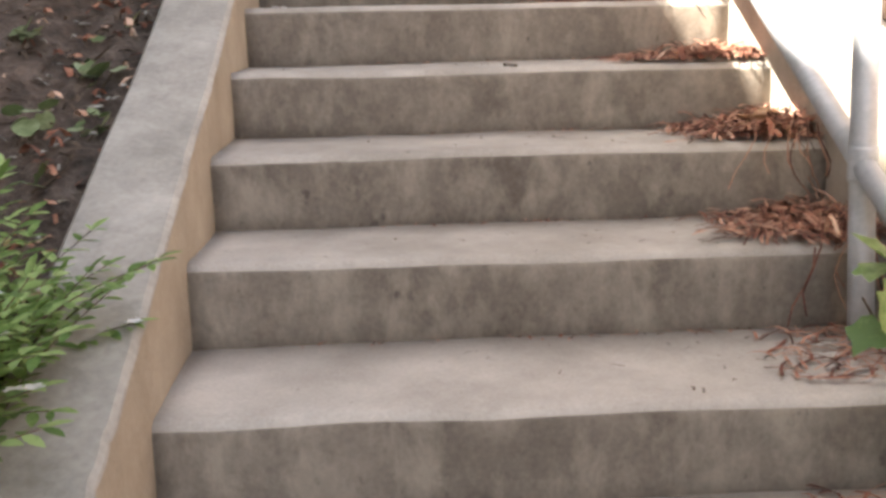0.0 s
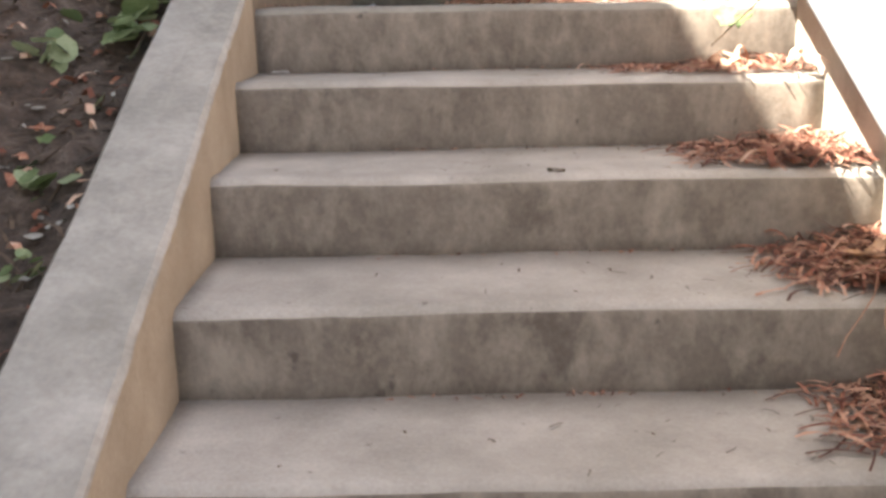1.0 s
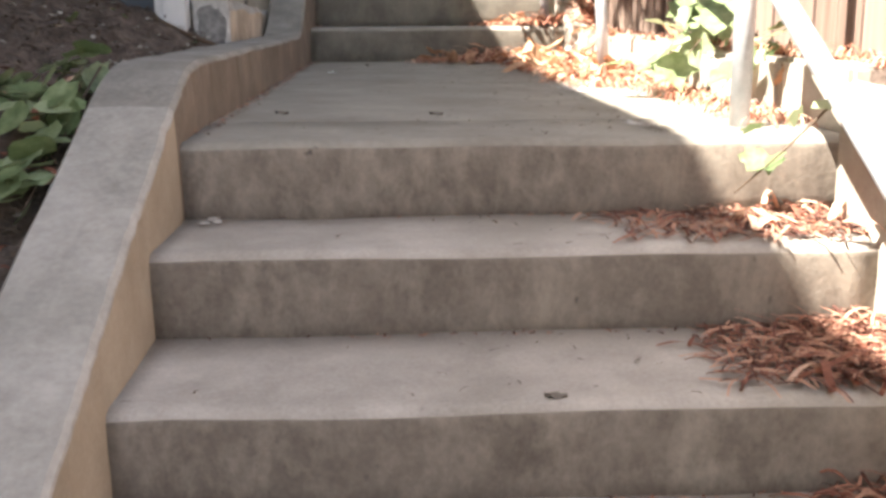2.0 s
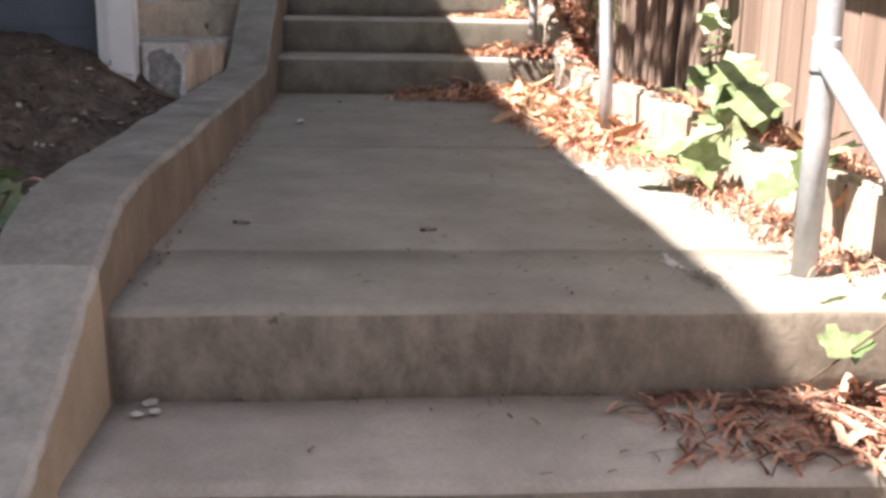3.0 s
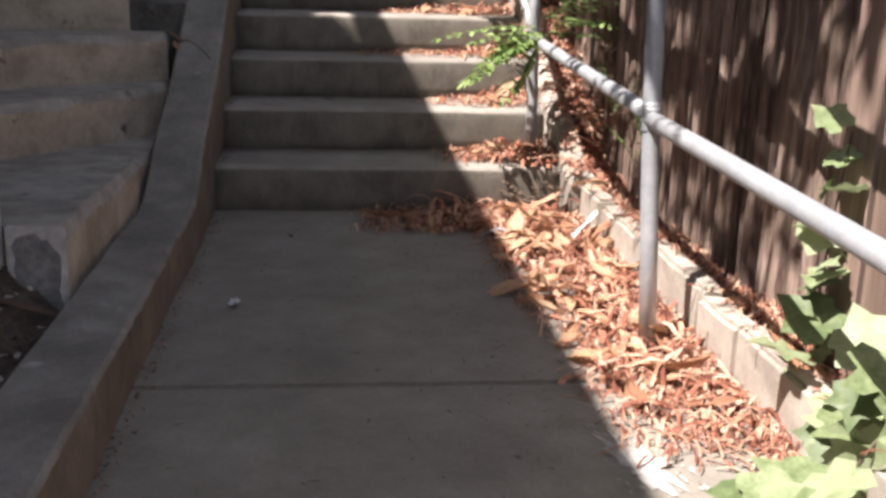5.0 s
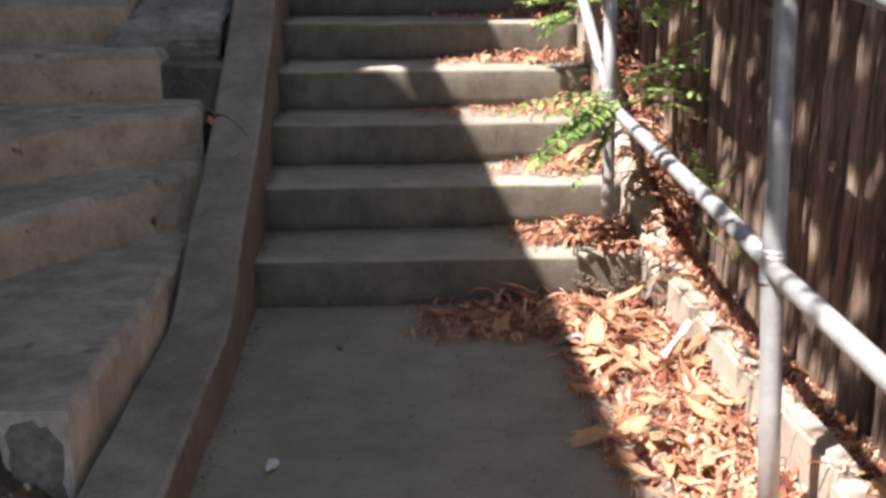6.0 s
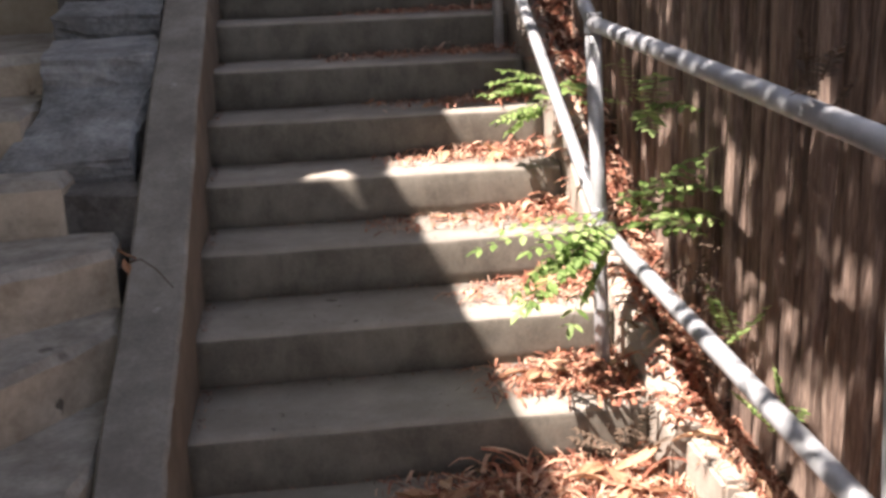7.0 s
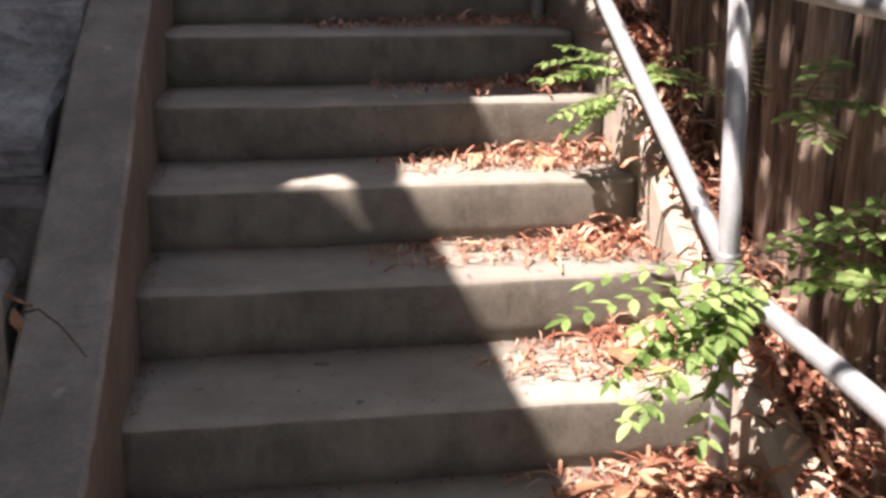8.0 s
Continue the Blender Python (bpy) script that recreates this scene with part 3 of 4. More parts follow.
def ribbons(spots, seed, length=(0.03, 0.10), width=(0.0015, 0.005), lift=0.02, name="litter", mat=None, label="", category="leaf litter", heap=None):
    """Thin curled shreds scattered round spots (x0, x1, y0, y1, count, heap height), as one sheet of loose stuff."""
    rnd = random.Random(seed)
    vs, fs = [], []
    for x0, x1, y0, y1, count, h in spots:
        for _ in range(count):
            u, v = rnd.random() ** 0.75, rnd.random()
            x, y = x0 + (x1 - x0) * u, y0 + (y1 - y0) * v
            keep = 0.35 + 0.65 * u
            if rnd.random() > keep:
                continue
            pile = h * u * (0.55 + 0.45 * noise.noise(Vector((x * 9, y * 9, 3)))) * rnd.random()
            z = top_at(x, y) + 0.004 + max(0.0, pile)
            L, w = rnd.uniform(*length), rnd.uniform(*width)
            a = rnd.uniform(0, 2 * math.pi)
            bend = rnd.uniform(-0.9, 0.9)
            arch = rnd.uniform(0, lift)
            tilt = rnd.uniform(-0.35, 0.35) if pile > 0.01 else 0.0
            n = 4
            base = len(vs)
            px, py = x, y
            for i in range(n + 1):
                t = i / n
                ang = a + bend * (t - 0.5)
                if i:
                    px += math.cos(ang) * L / n
                    py += math.sin(ang) * L / n
                pz = max(z + arch * 4 * t * (1 - t) + tilt * L * t, 0.0 + z - 0.002)
                sx, sy = -math.sin(ang) * w, math.cos(ang) * w
                tw = (rnd.random() - 0.5) * w * 1.5
                vs.append((px - sx, py - sy, pz - tw * 0.5 + 0.001))
                vs.append((px + sx, py + sy, pz + tw * 0.5 + 0.001))
            for i in range(n):
                b = base + 2 * i
                fs.append((b, b + 1, b + 3, b + 2))
    ob = new(name, data_mesh(name, vs, fs, mat, smooth=True))
    return tagged(ob, label, category, kind="stuff")


def low_spot(i, x0, count, h, x1=None):
    return (x0, (x1 or STAIR_LOW), LOW[i] + 0.04, LOW[i - 1] - 0.015, count, h)


def high_spot(i, x0, count, h):
    return (x0, 1.285, HIGH[i - 1] + 0.085, HIGH[i] - 0.015, count, h)


ribbons([low_spot(1, 0.80, 800, 0.025), low_spot(2, 0.93, 1500, 0.05), low_spot(3, 1.0, 1500, 0.085), low_spot(4, 1.0, 1300, 0.06), low_spot(5, 0.98, 260, 0.012),
         low_spot(6, 0.95, 220, 0.03), (1.14, 1.27, -1.32, -0.95, 300, 0.02)], 3, (0.025, 0.10), (0.0008, 0.0032), 0.012, "litter", BARK,
        "heaps of red-brown shredded bark and needles in the step corners")
ribbons([(1.16, 1.33, 0.15, 1.3, 900, 0.012), (0.98, 1.335, 1.3, 2.2, 2300, 0.035), (0.94, 1.335, 2.2, 3.05, 2500, 0.045), (0.50, 1.33, 3.05, 3.39, 2200, 0.06),
         (1.34, 1.40, 0.1, 3.2, 300, 0.006), (1.40, 1.48, 0.0, 3.4, 4200, 0.035), (1.40, 1.48, 3.4, 6.0, 4200, 0.04)], 5, (0.015, 0.085), (0.0007, 0.0032), 0.025, "litter", LITTER,
        "thick orange-brown litter of bark shreds along the landing's edge")
ribbons([high_spot(1, 0.84, 900, 0.06), high_spot(2, 0.80, 420, 0.04), high_spot(3, 0.52, 420, 0.025), high_spot(4, 0.60, 480, 0.04), high_spot(5, 0.66, 350, 0.03), high_spot(6, 0.40, 450, 0.04), high_spot(7, 0.5, 350, 0.04), high_spot(8, 0.6, 300, 0.04)], 7, (0.015, 0.09), (0.0008, 0.004), 0.02, "litter", LITTER,
        "orange-brown bark shreds and needles lying on the treads")
ribbons([(1.08, 1.29, 3.46, 3.76, 220, 0.05), (1.05, 1.29, 4.01, 4.11, 130, 0.05), (1.05, 1.29, 4.34, 4.43, 120, 0.05), (0.7, 1.29, 4.69, 4.76, 170, 0.04), (1.1, 1.29, 5.03, 5.1, 120, 0.07), (1.31, 1.47, 3.3, 5.6, 900, 0.06)], 27, (0.05, 0.15), (0.002, 0.008), 0.04, "litter", LITTER,
        "coarse strips of red bark heaped in the step corners")
ribbons([(0.97, 1.33, 1.4, 3.3, 420, 0.07), (0.62, 0.95, 3.15, 3.38, 90, 0.08), (1.04, 1.26, -1.25, -0.03, 60, 0.04)], 28, (0.05, 0.16), (0.002, 0.008), 0.045, "litter", LITTER,
        "coarse strips of red bark lying on the heaps")
ribbons([(0.03, 1.1, 0.03, 3.3, 150, 0.0), (0.03, 1.1, -1.6, -0.02, 80, 0.0), (0.03, 0.9, 3.45, 5.4, 140, 0.0), (0.0, 0.05, 0.1, 3.35, 90, 0.0)], 9, (0.005, 0.022), (0.0008, 0.002), 0.004, "litter", TWIG, "scattered dark crumbs and twigs on the concrete")
ribbons([(0.55, 1.0, 0.05, 2.9, 260, 0.0), (0.4, 1.2, -1.6, -0.02, 130, 0.0)], 71, (0.006, 0.03), (0.0008, 0.0022), 0.004, "litter", FADED, "small dark crumbs and bits of bark on the landing")
ribbons([(0.0, 0.03, 0.1, 3.38, 420, 0.004)] + [(0.0, 0.035, a + 0.03, b - 0.01, 45, 0.004) for a, b in zip(HIGH[:6], HIGH[1:7])] + [(0.02, 1.2, y - 0.02, y - 0.004, 90, 0.004) for y in HIGH[:7]] + [(0.02, 1.2, y - 0.018, y - 0.004, 70, 0.003) for y in LOW[:5]],
        73, (0.004, 0.02), (0.0008, 0.0022), 0.004, "litter", BARK, "fine dark red dirt gathered in the corners of the steps")
ribbons([(-1.6, -0.2, -2.6, 1.95, 3800, 0.012)], 13, (0.02, 0.14), (0.0008, 0.004), 0.015, "litter", TWIG, "dry twigs and stalks lying on the soil")
ribbons([(-1.6, -0.2, -2.6, 1.95, 420, 0.01)], 17, (0.01, 0.035), (0.002, 0.007), 0.01, "litter", STEPTOP, "pale chips and dead leaves on the soil")


def hanging():
    rnd = random.Random(33)
    vs, fs = [], []
    for k, count in ((3, 12), (4, 12)):
        for _ in range(count):
            x = 1.10 + 0.15 * rnd.random() ** 0.6
            z = -RISE_LOW * k + rnd.uniform(0.0, 0.05)
            L, w = rnd.uniform(0.04, 0.19), rnd.uniform(0.0006, 0.0015)
            dx, y = rnd.uniform(-0.2, 0.2), LOW[k] + rnd.uniform(0.0, 0.02)
            base = len(vs)
            for i in range(5):
                t = i / 4
                out = -0.012 - 0.02 * t * rnd.random()
                sway = 0.25 * L * math.sin(3.0 * t + 30 * x) * t
                vs += [(x + dx * L * t + sway - w, y + out, z - L * t * 0.9), (x + dx * L * t + sway + w, y + out - 0.001, z - L * t * 0.9)]
            fs += [(base + 2 * i, base + 2 * i + 1, base + 2 * i + 3, base + 2 * i + 2) for i in range(4)]
    tagged(new("litter", data_mesh("litter", vs, fs, BARK)), "thin red bark strands hanging over the step ends", "leaf litter", kind="stuff")


hanging()


# ---- larger fallen leaves ----
def leaf_mesh(name, length, width, curl, fold, seed, mat, lobes=0):
    """A curled leaf with a midrib fold; the stalk end lies at the origin, the tip along +y."""
    rnd = random.Random(seed)
    vs, fs = [], []
    n, m = 8, 4
    for i in range(n + 1):
        t = i / n
        w = width * math.sin(math.pi * min(1, t * 0.94 + 0.04)) ** 0.75
        if lobes:
            w *= 0.78 + 0.28 * abs(math.sin(t * math.pi * lobes))
        ang = curl * t
        y = length * (math.sin(ang) / curl if abs(curl) > 1e-3 else t)
        z = length * ((1 - math.cos(ang)) / curl if abs(curl) > 1e-3 else 0)
        for j in range(-m, m + 1):
            s = j / m
            e = rnd.uniform(-0.002, 0.002)
            vs.append((s * w / 2 * math.cos(fold * abs(s)), y + e, z + abs(s) * w / 2 * math.sin(fold) + e + 0.004 * math.sin(7 * t + 5 * s)))
    k = 2 * m + 1
    for i in range(n):
        for j in range(k - 1):
            a = i * k + j
            fs.append((a, a + 1, a + k + 1, a + k))
    return data_mesh(name, vs, fs, mat)


LEAVES = [leaf_mesh("dry_leaf", 0.085 + 0.012 * i, 0.036 + 0.004 * (i % 3), (-1) ** i * (0.3 + 0.1 * i), 0.25 + 0.12 * (i % 4), i, DRY_LEAF) for i in range(6)]
rnd = random.Random(21)


def drop_leaf(x, y, up):
    me = rnd.choice(LEAVES)
    ob = new("dry_leaf", me)
    s = rnd.uniform(0.65, 1.25)
    z = top_at(x, y) + 0.008 + up
    ob.matrix_world = Matrix.Translation((x, y, z)) @ Euler((rnd.uniform(-0.15, 0.2), rnd.uniform(-0.4, 0.4), rnd.uniform(0, 6.28))).to_matrix().to_4x4() @ Matrix.Scale(s, 4)
    tagged(ob, "curled dry tan leaf lying on the litter", "leaf", "fallen leaves")


for x0, x1, y0, y1, count, up in ((1.02, 1.28, 1.5, 2.4, 44, 0.03), (0.98, 1.28, 2.3, 3.25, 84, 0.05), (0.62, 0.9, 3.15, 3.28, 9, 0.05), (0.95, 1.22, 3.55, 3.65, 9, 0.06), (0.95, 1.22, 3.92, 4.0, 5, 0.04),
                                  (0.85, 1.22, 4.26, 4.32, 4, 0.03), (0.8, 1.22, 4.6, 4.65, 5, 0.03), (1.41, 1.435, 0.3, 3.2, 22, 0.03), (0.5, 1.2, 4.9, 5.0, 4, 0.02), (1.08, 1.2, -0.9, -0.4, 6, 0.04)):
    for _ in range(count):
        drop_leaf(rnd.uniform(x0, x1), rnd.uniform(y0, y1), rnd.uniform(0, up))

DARK_LEAF = leaf_mesh("old_leaf", 0.042, 0.015, 0.15, 0.1, 77, FADED)
for x, y, a in ((0.155, 0.59, 1.5), (0.54, 0.53, 1.8), (0.435, 4.03, 1.6), (0.67, -0.61, 1.6), (0.3, 3.0, 0.5)):
    ob = new("old_leaf", DARK_LEAF)
    ob.matrix_world = Matrix.Translation((x, y, top_at(x, y) + 0.003)) @ Euler((0, 0, a)).to_matrix().to_4x4() @ Matrix.Scale(0.8, 4)
    tagged(ob, "small flat dark brown leaf on the concrete", "leaf", "old leaves")


def pebble(x, y, z, s, mat, label, name="pebble"):
    bm = bmesh.new()
    bmesh.ops.create_icosphere(bm, subdivisions=2, radius=1)
    for v in bm.verts:
        v.co += noise.noise_vector(v.co * 1.8 + Vector((x * 31, y * 17, 0))) * 0.7
        v.co = Vector((v.co.x * s, v.co.y * s * 1.2, v.co.z * s * 0.25))
    bmesh.ops.translate(bm, verts=bm.verts[:], vec=(x, y, z))
    tagged(part(name, bm, mat), label, "stone", "pebbles")


rp = random.Random(8)
for _ in range(55):
    x, y = -0.22 - rp.random() ** 1.4 * 0.9, rp.uniform(-1.8, 2.0)
    pebble(x, y, ground_z(x, y) + 0.003, rp.uniform(0.004, 0.014), rp.choice((KERB, STEPTOP, STEPTOP, KERB_SIDE)), "pale pebble lying on the soil")
pebble(0.06, 0.02 - 0.03, -RISE_LOW + 0.006, 0.012, KERB, "small pale scrap on the tread")


# ---- plants ----
def lobed_leaf(bm, base, way, up, size, rnd):
    """A broad ivy-like leaf with five lobes, cupped a little, joined into bm."""
    way = way.normalized()
    side = way.cross(up).normalized()
    nrm = side.cross(way)
    outline = [(0, 0), (0.22, -0.12), (0.46, 0.02), (0.40, 0.28), (0.56, 0.44), (0.36, 0.62), (0.22, 0.68), (0, 1.0), (-0.22, 0.68), (-0.36, 0.62), (-0.56, 0.44), (-0.40, 0.28), (-0.46, 0.02), (-0.22, -0.12)]
    c = bm.verts.new(base + way * size * 0.38 - nrm * size * 0.06)
    ring = []
    for a, b in outline:
        k = 1 + rnd.uniform(-0.12, 0.12)
        ring.append(bm.verts.new(base + side * a * size * k + way * b * size * k + nrm * size * (rnd.uniform(-0.06, 0.06) - 0.25 * max(0, b - 0.5) ** 2)))
    for p, q in zip(ring, ring[1:] + ring[:1]):
        bm.faces.new((c, p, q))


def round_leaf(bm, base, way, up, size, rnd):
    """A rounded heart-shaped leaf with a notch at the stalk, joined into bm."""
    way = way.normalized()
    side = way.cross(up).normalized()
    nrm = side.cross(way)
    c = bm.verts.new(base + way * size * 0.42 - nrm * size * 0.07)
    ring = [bm.verts.new(base)]
    for i in range(1, 14):
        a = math.tau * i / 14
        r = size * 0.5 * (1.0 + rnd.uniform(-0.06, 0.06) + (0.12 if i in (1, 13) else 0.0))
        ring.append(bm.verts.new(base + way * (size * 0.42 - r * math.cos(a)) + side * r * 1.08 * math.sin(a) + nrm * size * rnd.uniform(-0.04, 0.05)))
    for p, q in zip(ring, ring[1:] + ring[:1]):
        bm.faces.new((c, p, q))


def oval_leaf(bm, base, way, up, size, rnd, ratio=0.45):
    way = way.normalized()
    side = way.cross(up)
    side = side.normalized() if side.length > 1e-4 else way.orthogonal().normalized()
    nrm = side.cross(way)
    rows = []
    for t, w in ((0, 0.05), (0.25, 0.8), (0.55, 1.0), (0.82, 0.6), (1.0, 0.04)):
        m = base + way * size * t - nrm * size * 0.12 * t * t
        rows.append((bm.verts.new(m - side * size * ratio * 0.5 * w + nrm * size * 0.05 * w), bm.verts.new(m), bm.verts.new(m + side * size * ratio * 0.5 * w + nrm * size * 0.05 * w)))
    for a, b in zip(rows, rows[1:]):
        bm.faces.new((a[0], a[1], b[1], b[0]))
        bm.faces.new((a[1], a[2], b[2], b[1]))


def ivy(name, stems, size, seed, label, mat=None, every=0.05, spread=0.06, leaf=lobed_leaf):
    """A creeper: thin stems with broad leaves on stalks."""
    rnd = random.Random(seed)
    thing = empty(name, label, "plant")
    leaves = bmesh.new()
    for pts in stems:
        pts = [Vector(p) for p in pts]
        part("stem", tube(pts, 0.003, 6, 0.0015), TWIG, thing, smooth=True)
        for a, b in zip(pts, pts[1:]):
            n = max(1, int((b - a).length / every))
            for i in range(n):
                p = a.lerp(b, (i + rnd.random()) / n)
                off = Vector((rnd.uniform(-1, 0.4), rnd.uniform(-1, 0.6), rnd.uniform(-0.1, 1))) * spread
                q = p + off
                way = Vector((rnd.uniform(-1, 0.3), rnd.uniform(-0.9, 0.5), rnd.uniform(-0.7, 0.35)))
                leaf(leaves, q, way, Vector((rnd.uniform(-0.7, 0.1), rnd.uniform(-0.5, 0.3), 1)), size * rnd.uniform(0.6, 1.15), rnd)
    part("leaves", leaves, mat or IVY, thing, "broad green leaves", smooth=True)
    return thing


ivy("ivy", [[(1.43, 1.22, 0.10), (1.40, 1.12, 0.19), (1.35, 1.04, 0.19), (1.25, 1.0, 0.09), (1.15, 0.97, 0.05)], [(1.43, 1.22, 0.1), (1.415, 1.08, 0.26), (1.40, 0.98, 0.24)], [(1.42, 1.25, 0.1), (1.42, 1.36, 0.24)]],
    0.125, 3, "broad-leaved pale green ivy creeping over the edging blocks", every=0.032, spread=0.08)
ivy("ivy", [[(1.42, 1.44, 0.12), (1.42, 1.47, 0.30), (1.425, 1.46, 0.45), (1.43, 1.44, 0.62)]], 0.085, 4, "narrow column of ivy climbing the fence planks", every=0.028, spread=0.035)
ivy("ivy", [[(1.40, 0.62, 0.08), (1.30, 0.55, 0.14), (1.22, 0.48, 0.06)], [(1.40, 0.62, 0.08), (1.36, 0.42, 0.18)]], 0.10, 5, "small clump of yellow-green ivy by a rail post", every=0.05)
ivy("ivy", [[(1.27, -0.12, 0.10), (1.16, -0.10, -0.02), (1.08, -0.08, -0.10)]], 0.055, 6, "sprig of yellow-green ivy hanging over the low wall", every=0.05)
ivy("ivy", [[(1.20, -1.72, -0.92), (1.08, -1.76, -0.72), (0.98, -1.80, -0.58)], [(1.20, -1.72, -0.92), (1.10, -1.84, -0.64), (0.97, -1.88, -0.5)]], 0.075, 8, "bright green ivy leaning over the lowest steps", every=0.05, spread=0.035, mat=GREEN)
ivy("ground_ivy", [[(-0.27, 0.36, 0.10), (-0.20, 0.22, 0.14), (-0.21, 0.10, 0.08), (-0.215, -0.06, 0.0), (-0.22, -0.26, -0.08)], [(-0.45, 0.36, 0.08), (-0.34, 0.22, 0.08), (-0.28, 0.02, 0.03)]], 0.075, 10, "green round-leaved creeper growing along the kerb", every=0.015, spread=0.05, leaf=round_leaf)
ivy("ground_ivy", [[(-0.52, 0.10, 0.02), (-0.46, 0.03, 0.02), (-0.42, -0.06, 0.0)], [(-0.9, 0.1, 0.1), (-0.75, 0.2, 0.12), (-0.6, 0.35, 0.1)]], 0.055, 11, "low green weeds growing in the soil", every=0.035, spread=0.05, leaf=round_leaf)
ivy("ground_ivy", [[(-0.26, -0.42, -0.20), (-0.23, -0.47, -0.16)], [(-0.32, -0.62, -0.28), (-0.26, -0.66, -0.24)], [(-0.30, -1.15, -0.5), (-0.24, -1.1, -0.46)], [(-0.6, 1.5, 0.20), (-0.55, 1.6, 0.24), (-0.48, 1.66, 0.25)], [(-0.27, 1.68, 0.14), (-0.235, 1.70, 0.17)], [(-0.62, 1.30, 0.20), (-0.57, 1.28, 0.23)]], 0.045, 12, "small green seedlings in the soil", every=0.03, spread=0.03)

for i, (x, y, size) in enumerate([(-0.27, -0.72, 0.05), (-0.40, -0.30, 0.06), (-0.36, -0.95, 0.045), (-0.50, -0.55, 0.05), (-0.62, -0.10, 0.055), (-0.31, -1.42, 0.045), (-0.24, -0.98, 0.035)]):
    z = ground_z(x, y)
    ivy("ground_ivy", [[(x, y, z), (x + 0.02, y + 0.03, z + 0.035), (x + 0.05, y - 0.01, z + 0.03)]], size, 50 + i, "small round-leaved green weed in the soil", every=0.012, spread=0.035, leaf=round_leaf)
ribbons([(-0.42, -0.19, -1.7, 0.6, 170, 0.012), (-0.9, -0.42, -1.2, 0.6, 120, 0.01)], 61, (0.02, 0.08), (0.003, 0.010), 0.02, "litter", LITTER, "red-brown dead leaves and shreds on the soil by the kerb")


def spray(bm, twigs, start, way, length, rnd, pairs=9, leaf=0.035, droop=0.5):
    """A pinnate frond: a thin arching rib with pairs of small leaflets."""
    p = Vector(start)
    d = Vector(way).normalized()
    pts = [p.copy()]
    step = length / pairs
    for i in range(pairs):
        d = (d + Vector((0, 0, -droop * step * 2)) + Vector((rnd.uniform(-1, 1), rnd.uniform(-1, 1), rnd.uniform(-1, 1))) * 0.06).normalized()
        p = p + d * step
        pts.append(p.copy())
        side = d.cross(Vector((0, 0, 1))).normalized()
        k = leaf * (0.65 + 0.5 * math.sin(math.pi * (i + 1) / (pairs + 1)))
        for s in (-1, 1):
            oval_leaf(bm, p, side * s + d * 0.5 + Vector((0, 0, rnd.uniform(-0.3, 0.2))), Vector((rnd.uniform(-0.3, 0.3), rnd.uniform(-0.3, 0.3), 1)), k * rnd.uniform(0.8, 1.2), rnd)
    oval_leaf(bm, p, d, Vector((0, 0, 1)), leaf, rnd)
    twigs.append(pts)


def vine(name, fronds, seed, label, leaf=0.035, mat=None, what="small bright green leaflets"):
    rnd = random.Random(seed)
    thing = empty(name, label, "plant")
    bm, twigs = bmesh.new(), []
    for start, way, length, count in fronds:
        for _ in range(count):
            w = Vector(way) + Vector((rnd.uniform(-0.5, 0.5), rnd.uniform(-0.5, 0.5), rnd.uniform(-0.3, 0.4)))
            spray(bm, twigs, Vector(start) + Vector((rnd.uniform(-0.03, 0.03), rnd.uniform(-0.05, 0.05), rnd.uniform(-0.03, 0.03))), w, length * rnd.uniform(0.6, 1.1), rnd, leaf=leaf)
    part("leaves", bm, mat or GREEN, thing, what, smooth=True)
    for pts in twigs:
        part("stem", tube(pts, 0.0016, 5, 0.0008), TWIG, thing, smooth=True)


vine("climbing_vine", [((1.22, 3.54, 0.68), (-0.9, -0.30, -0.28), 0.36, 9), ((1.20, 3.52, 0.66), (-0.7, -0.4, -0.35), 0.28, 6), ((1.25, 3.55, 0.72), (0.75, -0.55, 0.45), 0.36, 7), ((1.28, 3.55, 0.68), (0.6, -0.4, 0.1), 0.25, 4), ((1.40, 3.80, 0.95), (0.2, -0.4, 0.2), 0.22, 4)],
     4, "bright green pinnate vine wound round the rail post", 0.046)
vine("climbing_vine", [((1.25, 4.48, 0.96), (-0.9, -0.15, 0.0), 0.22, 6), ((1.24, 4.40, 0.92), (-0.7, -0.3, -0.12), 0.18, 5), ((1.28, 4.4, 1.0), (0.6, -0.5, 0.1), 0.22, 3)], 14, "yellow-green vine growing over the sloping rail", 0.042)
vine("climbing_vine", [((1.46, 3.15, 0.42), (-0.3, -0.3, 0.7), 0.2, 3), ((1.45, 2.9, 0.3), (-0.4, -0.1, 0.5), 0.16, 3), ((1.46, 4.1, 0.95), (-0.1, -0.5, 0.3), 0.25, 4)], 15, "thin yellowish weeds at the foot of the fence", 0.028)


vine("dead_vine", [((1.45, 3.45, 0.30), (-0.2, -0.4, 0.7), 0.24, 5), ((1.44, 3.3, 0.35), (-0.1, -0.6, 0.5), 0.22, 4)], 16, "dry reddish vine clinging to the fence foot", 0.024, LITTER, "withered red-brown leaflets")
vine("dead_vine", [((1.20, 2.30, 1.17), (0.1, -0.2, 0.3), 0.08, 5), ((1.45, 3.42, 0.62), (0.0, -0.3, 0.6), 0.2, 4), ((1.45, 3.38, 0.58), (-0.3, -0.1, -0.4), 0.18, 4)], 19, "brown withered vine hooked over the rail and fence", 0.022, TWIG, "curled brown leaflets")
# Dried stalks; the fronds also stand in for vine shadow on the riser.
vine("dead_weed", [((1.22, 3.37, 0.02), (-0.5, -0.1, 0.6), 0.17, 5), ((1.27, 3.3, 0.05), (-0.2, -0.3, 0.7), 0.16, 4)], 18, "dark withered weed at the step corner, partly in place of vine shadow", 0.026, TWIG, "withered dark leaflets")


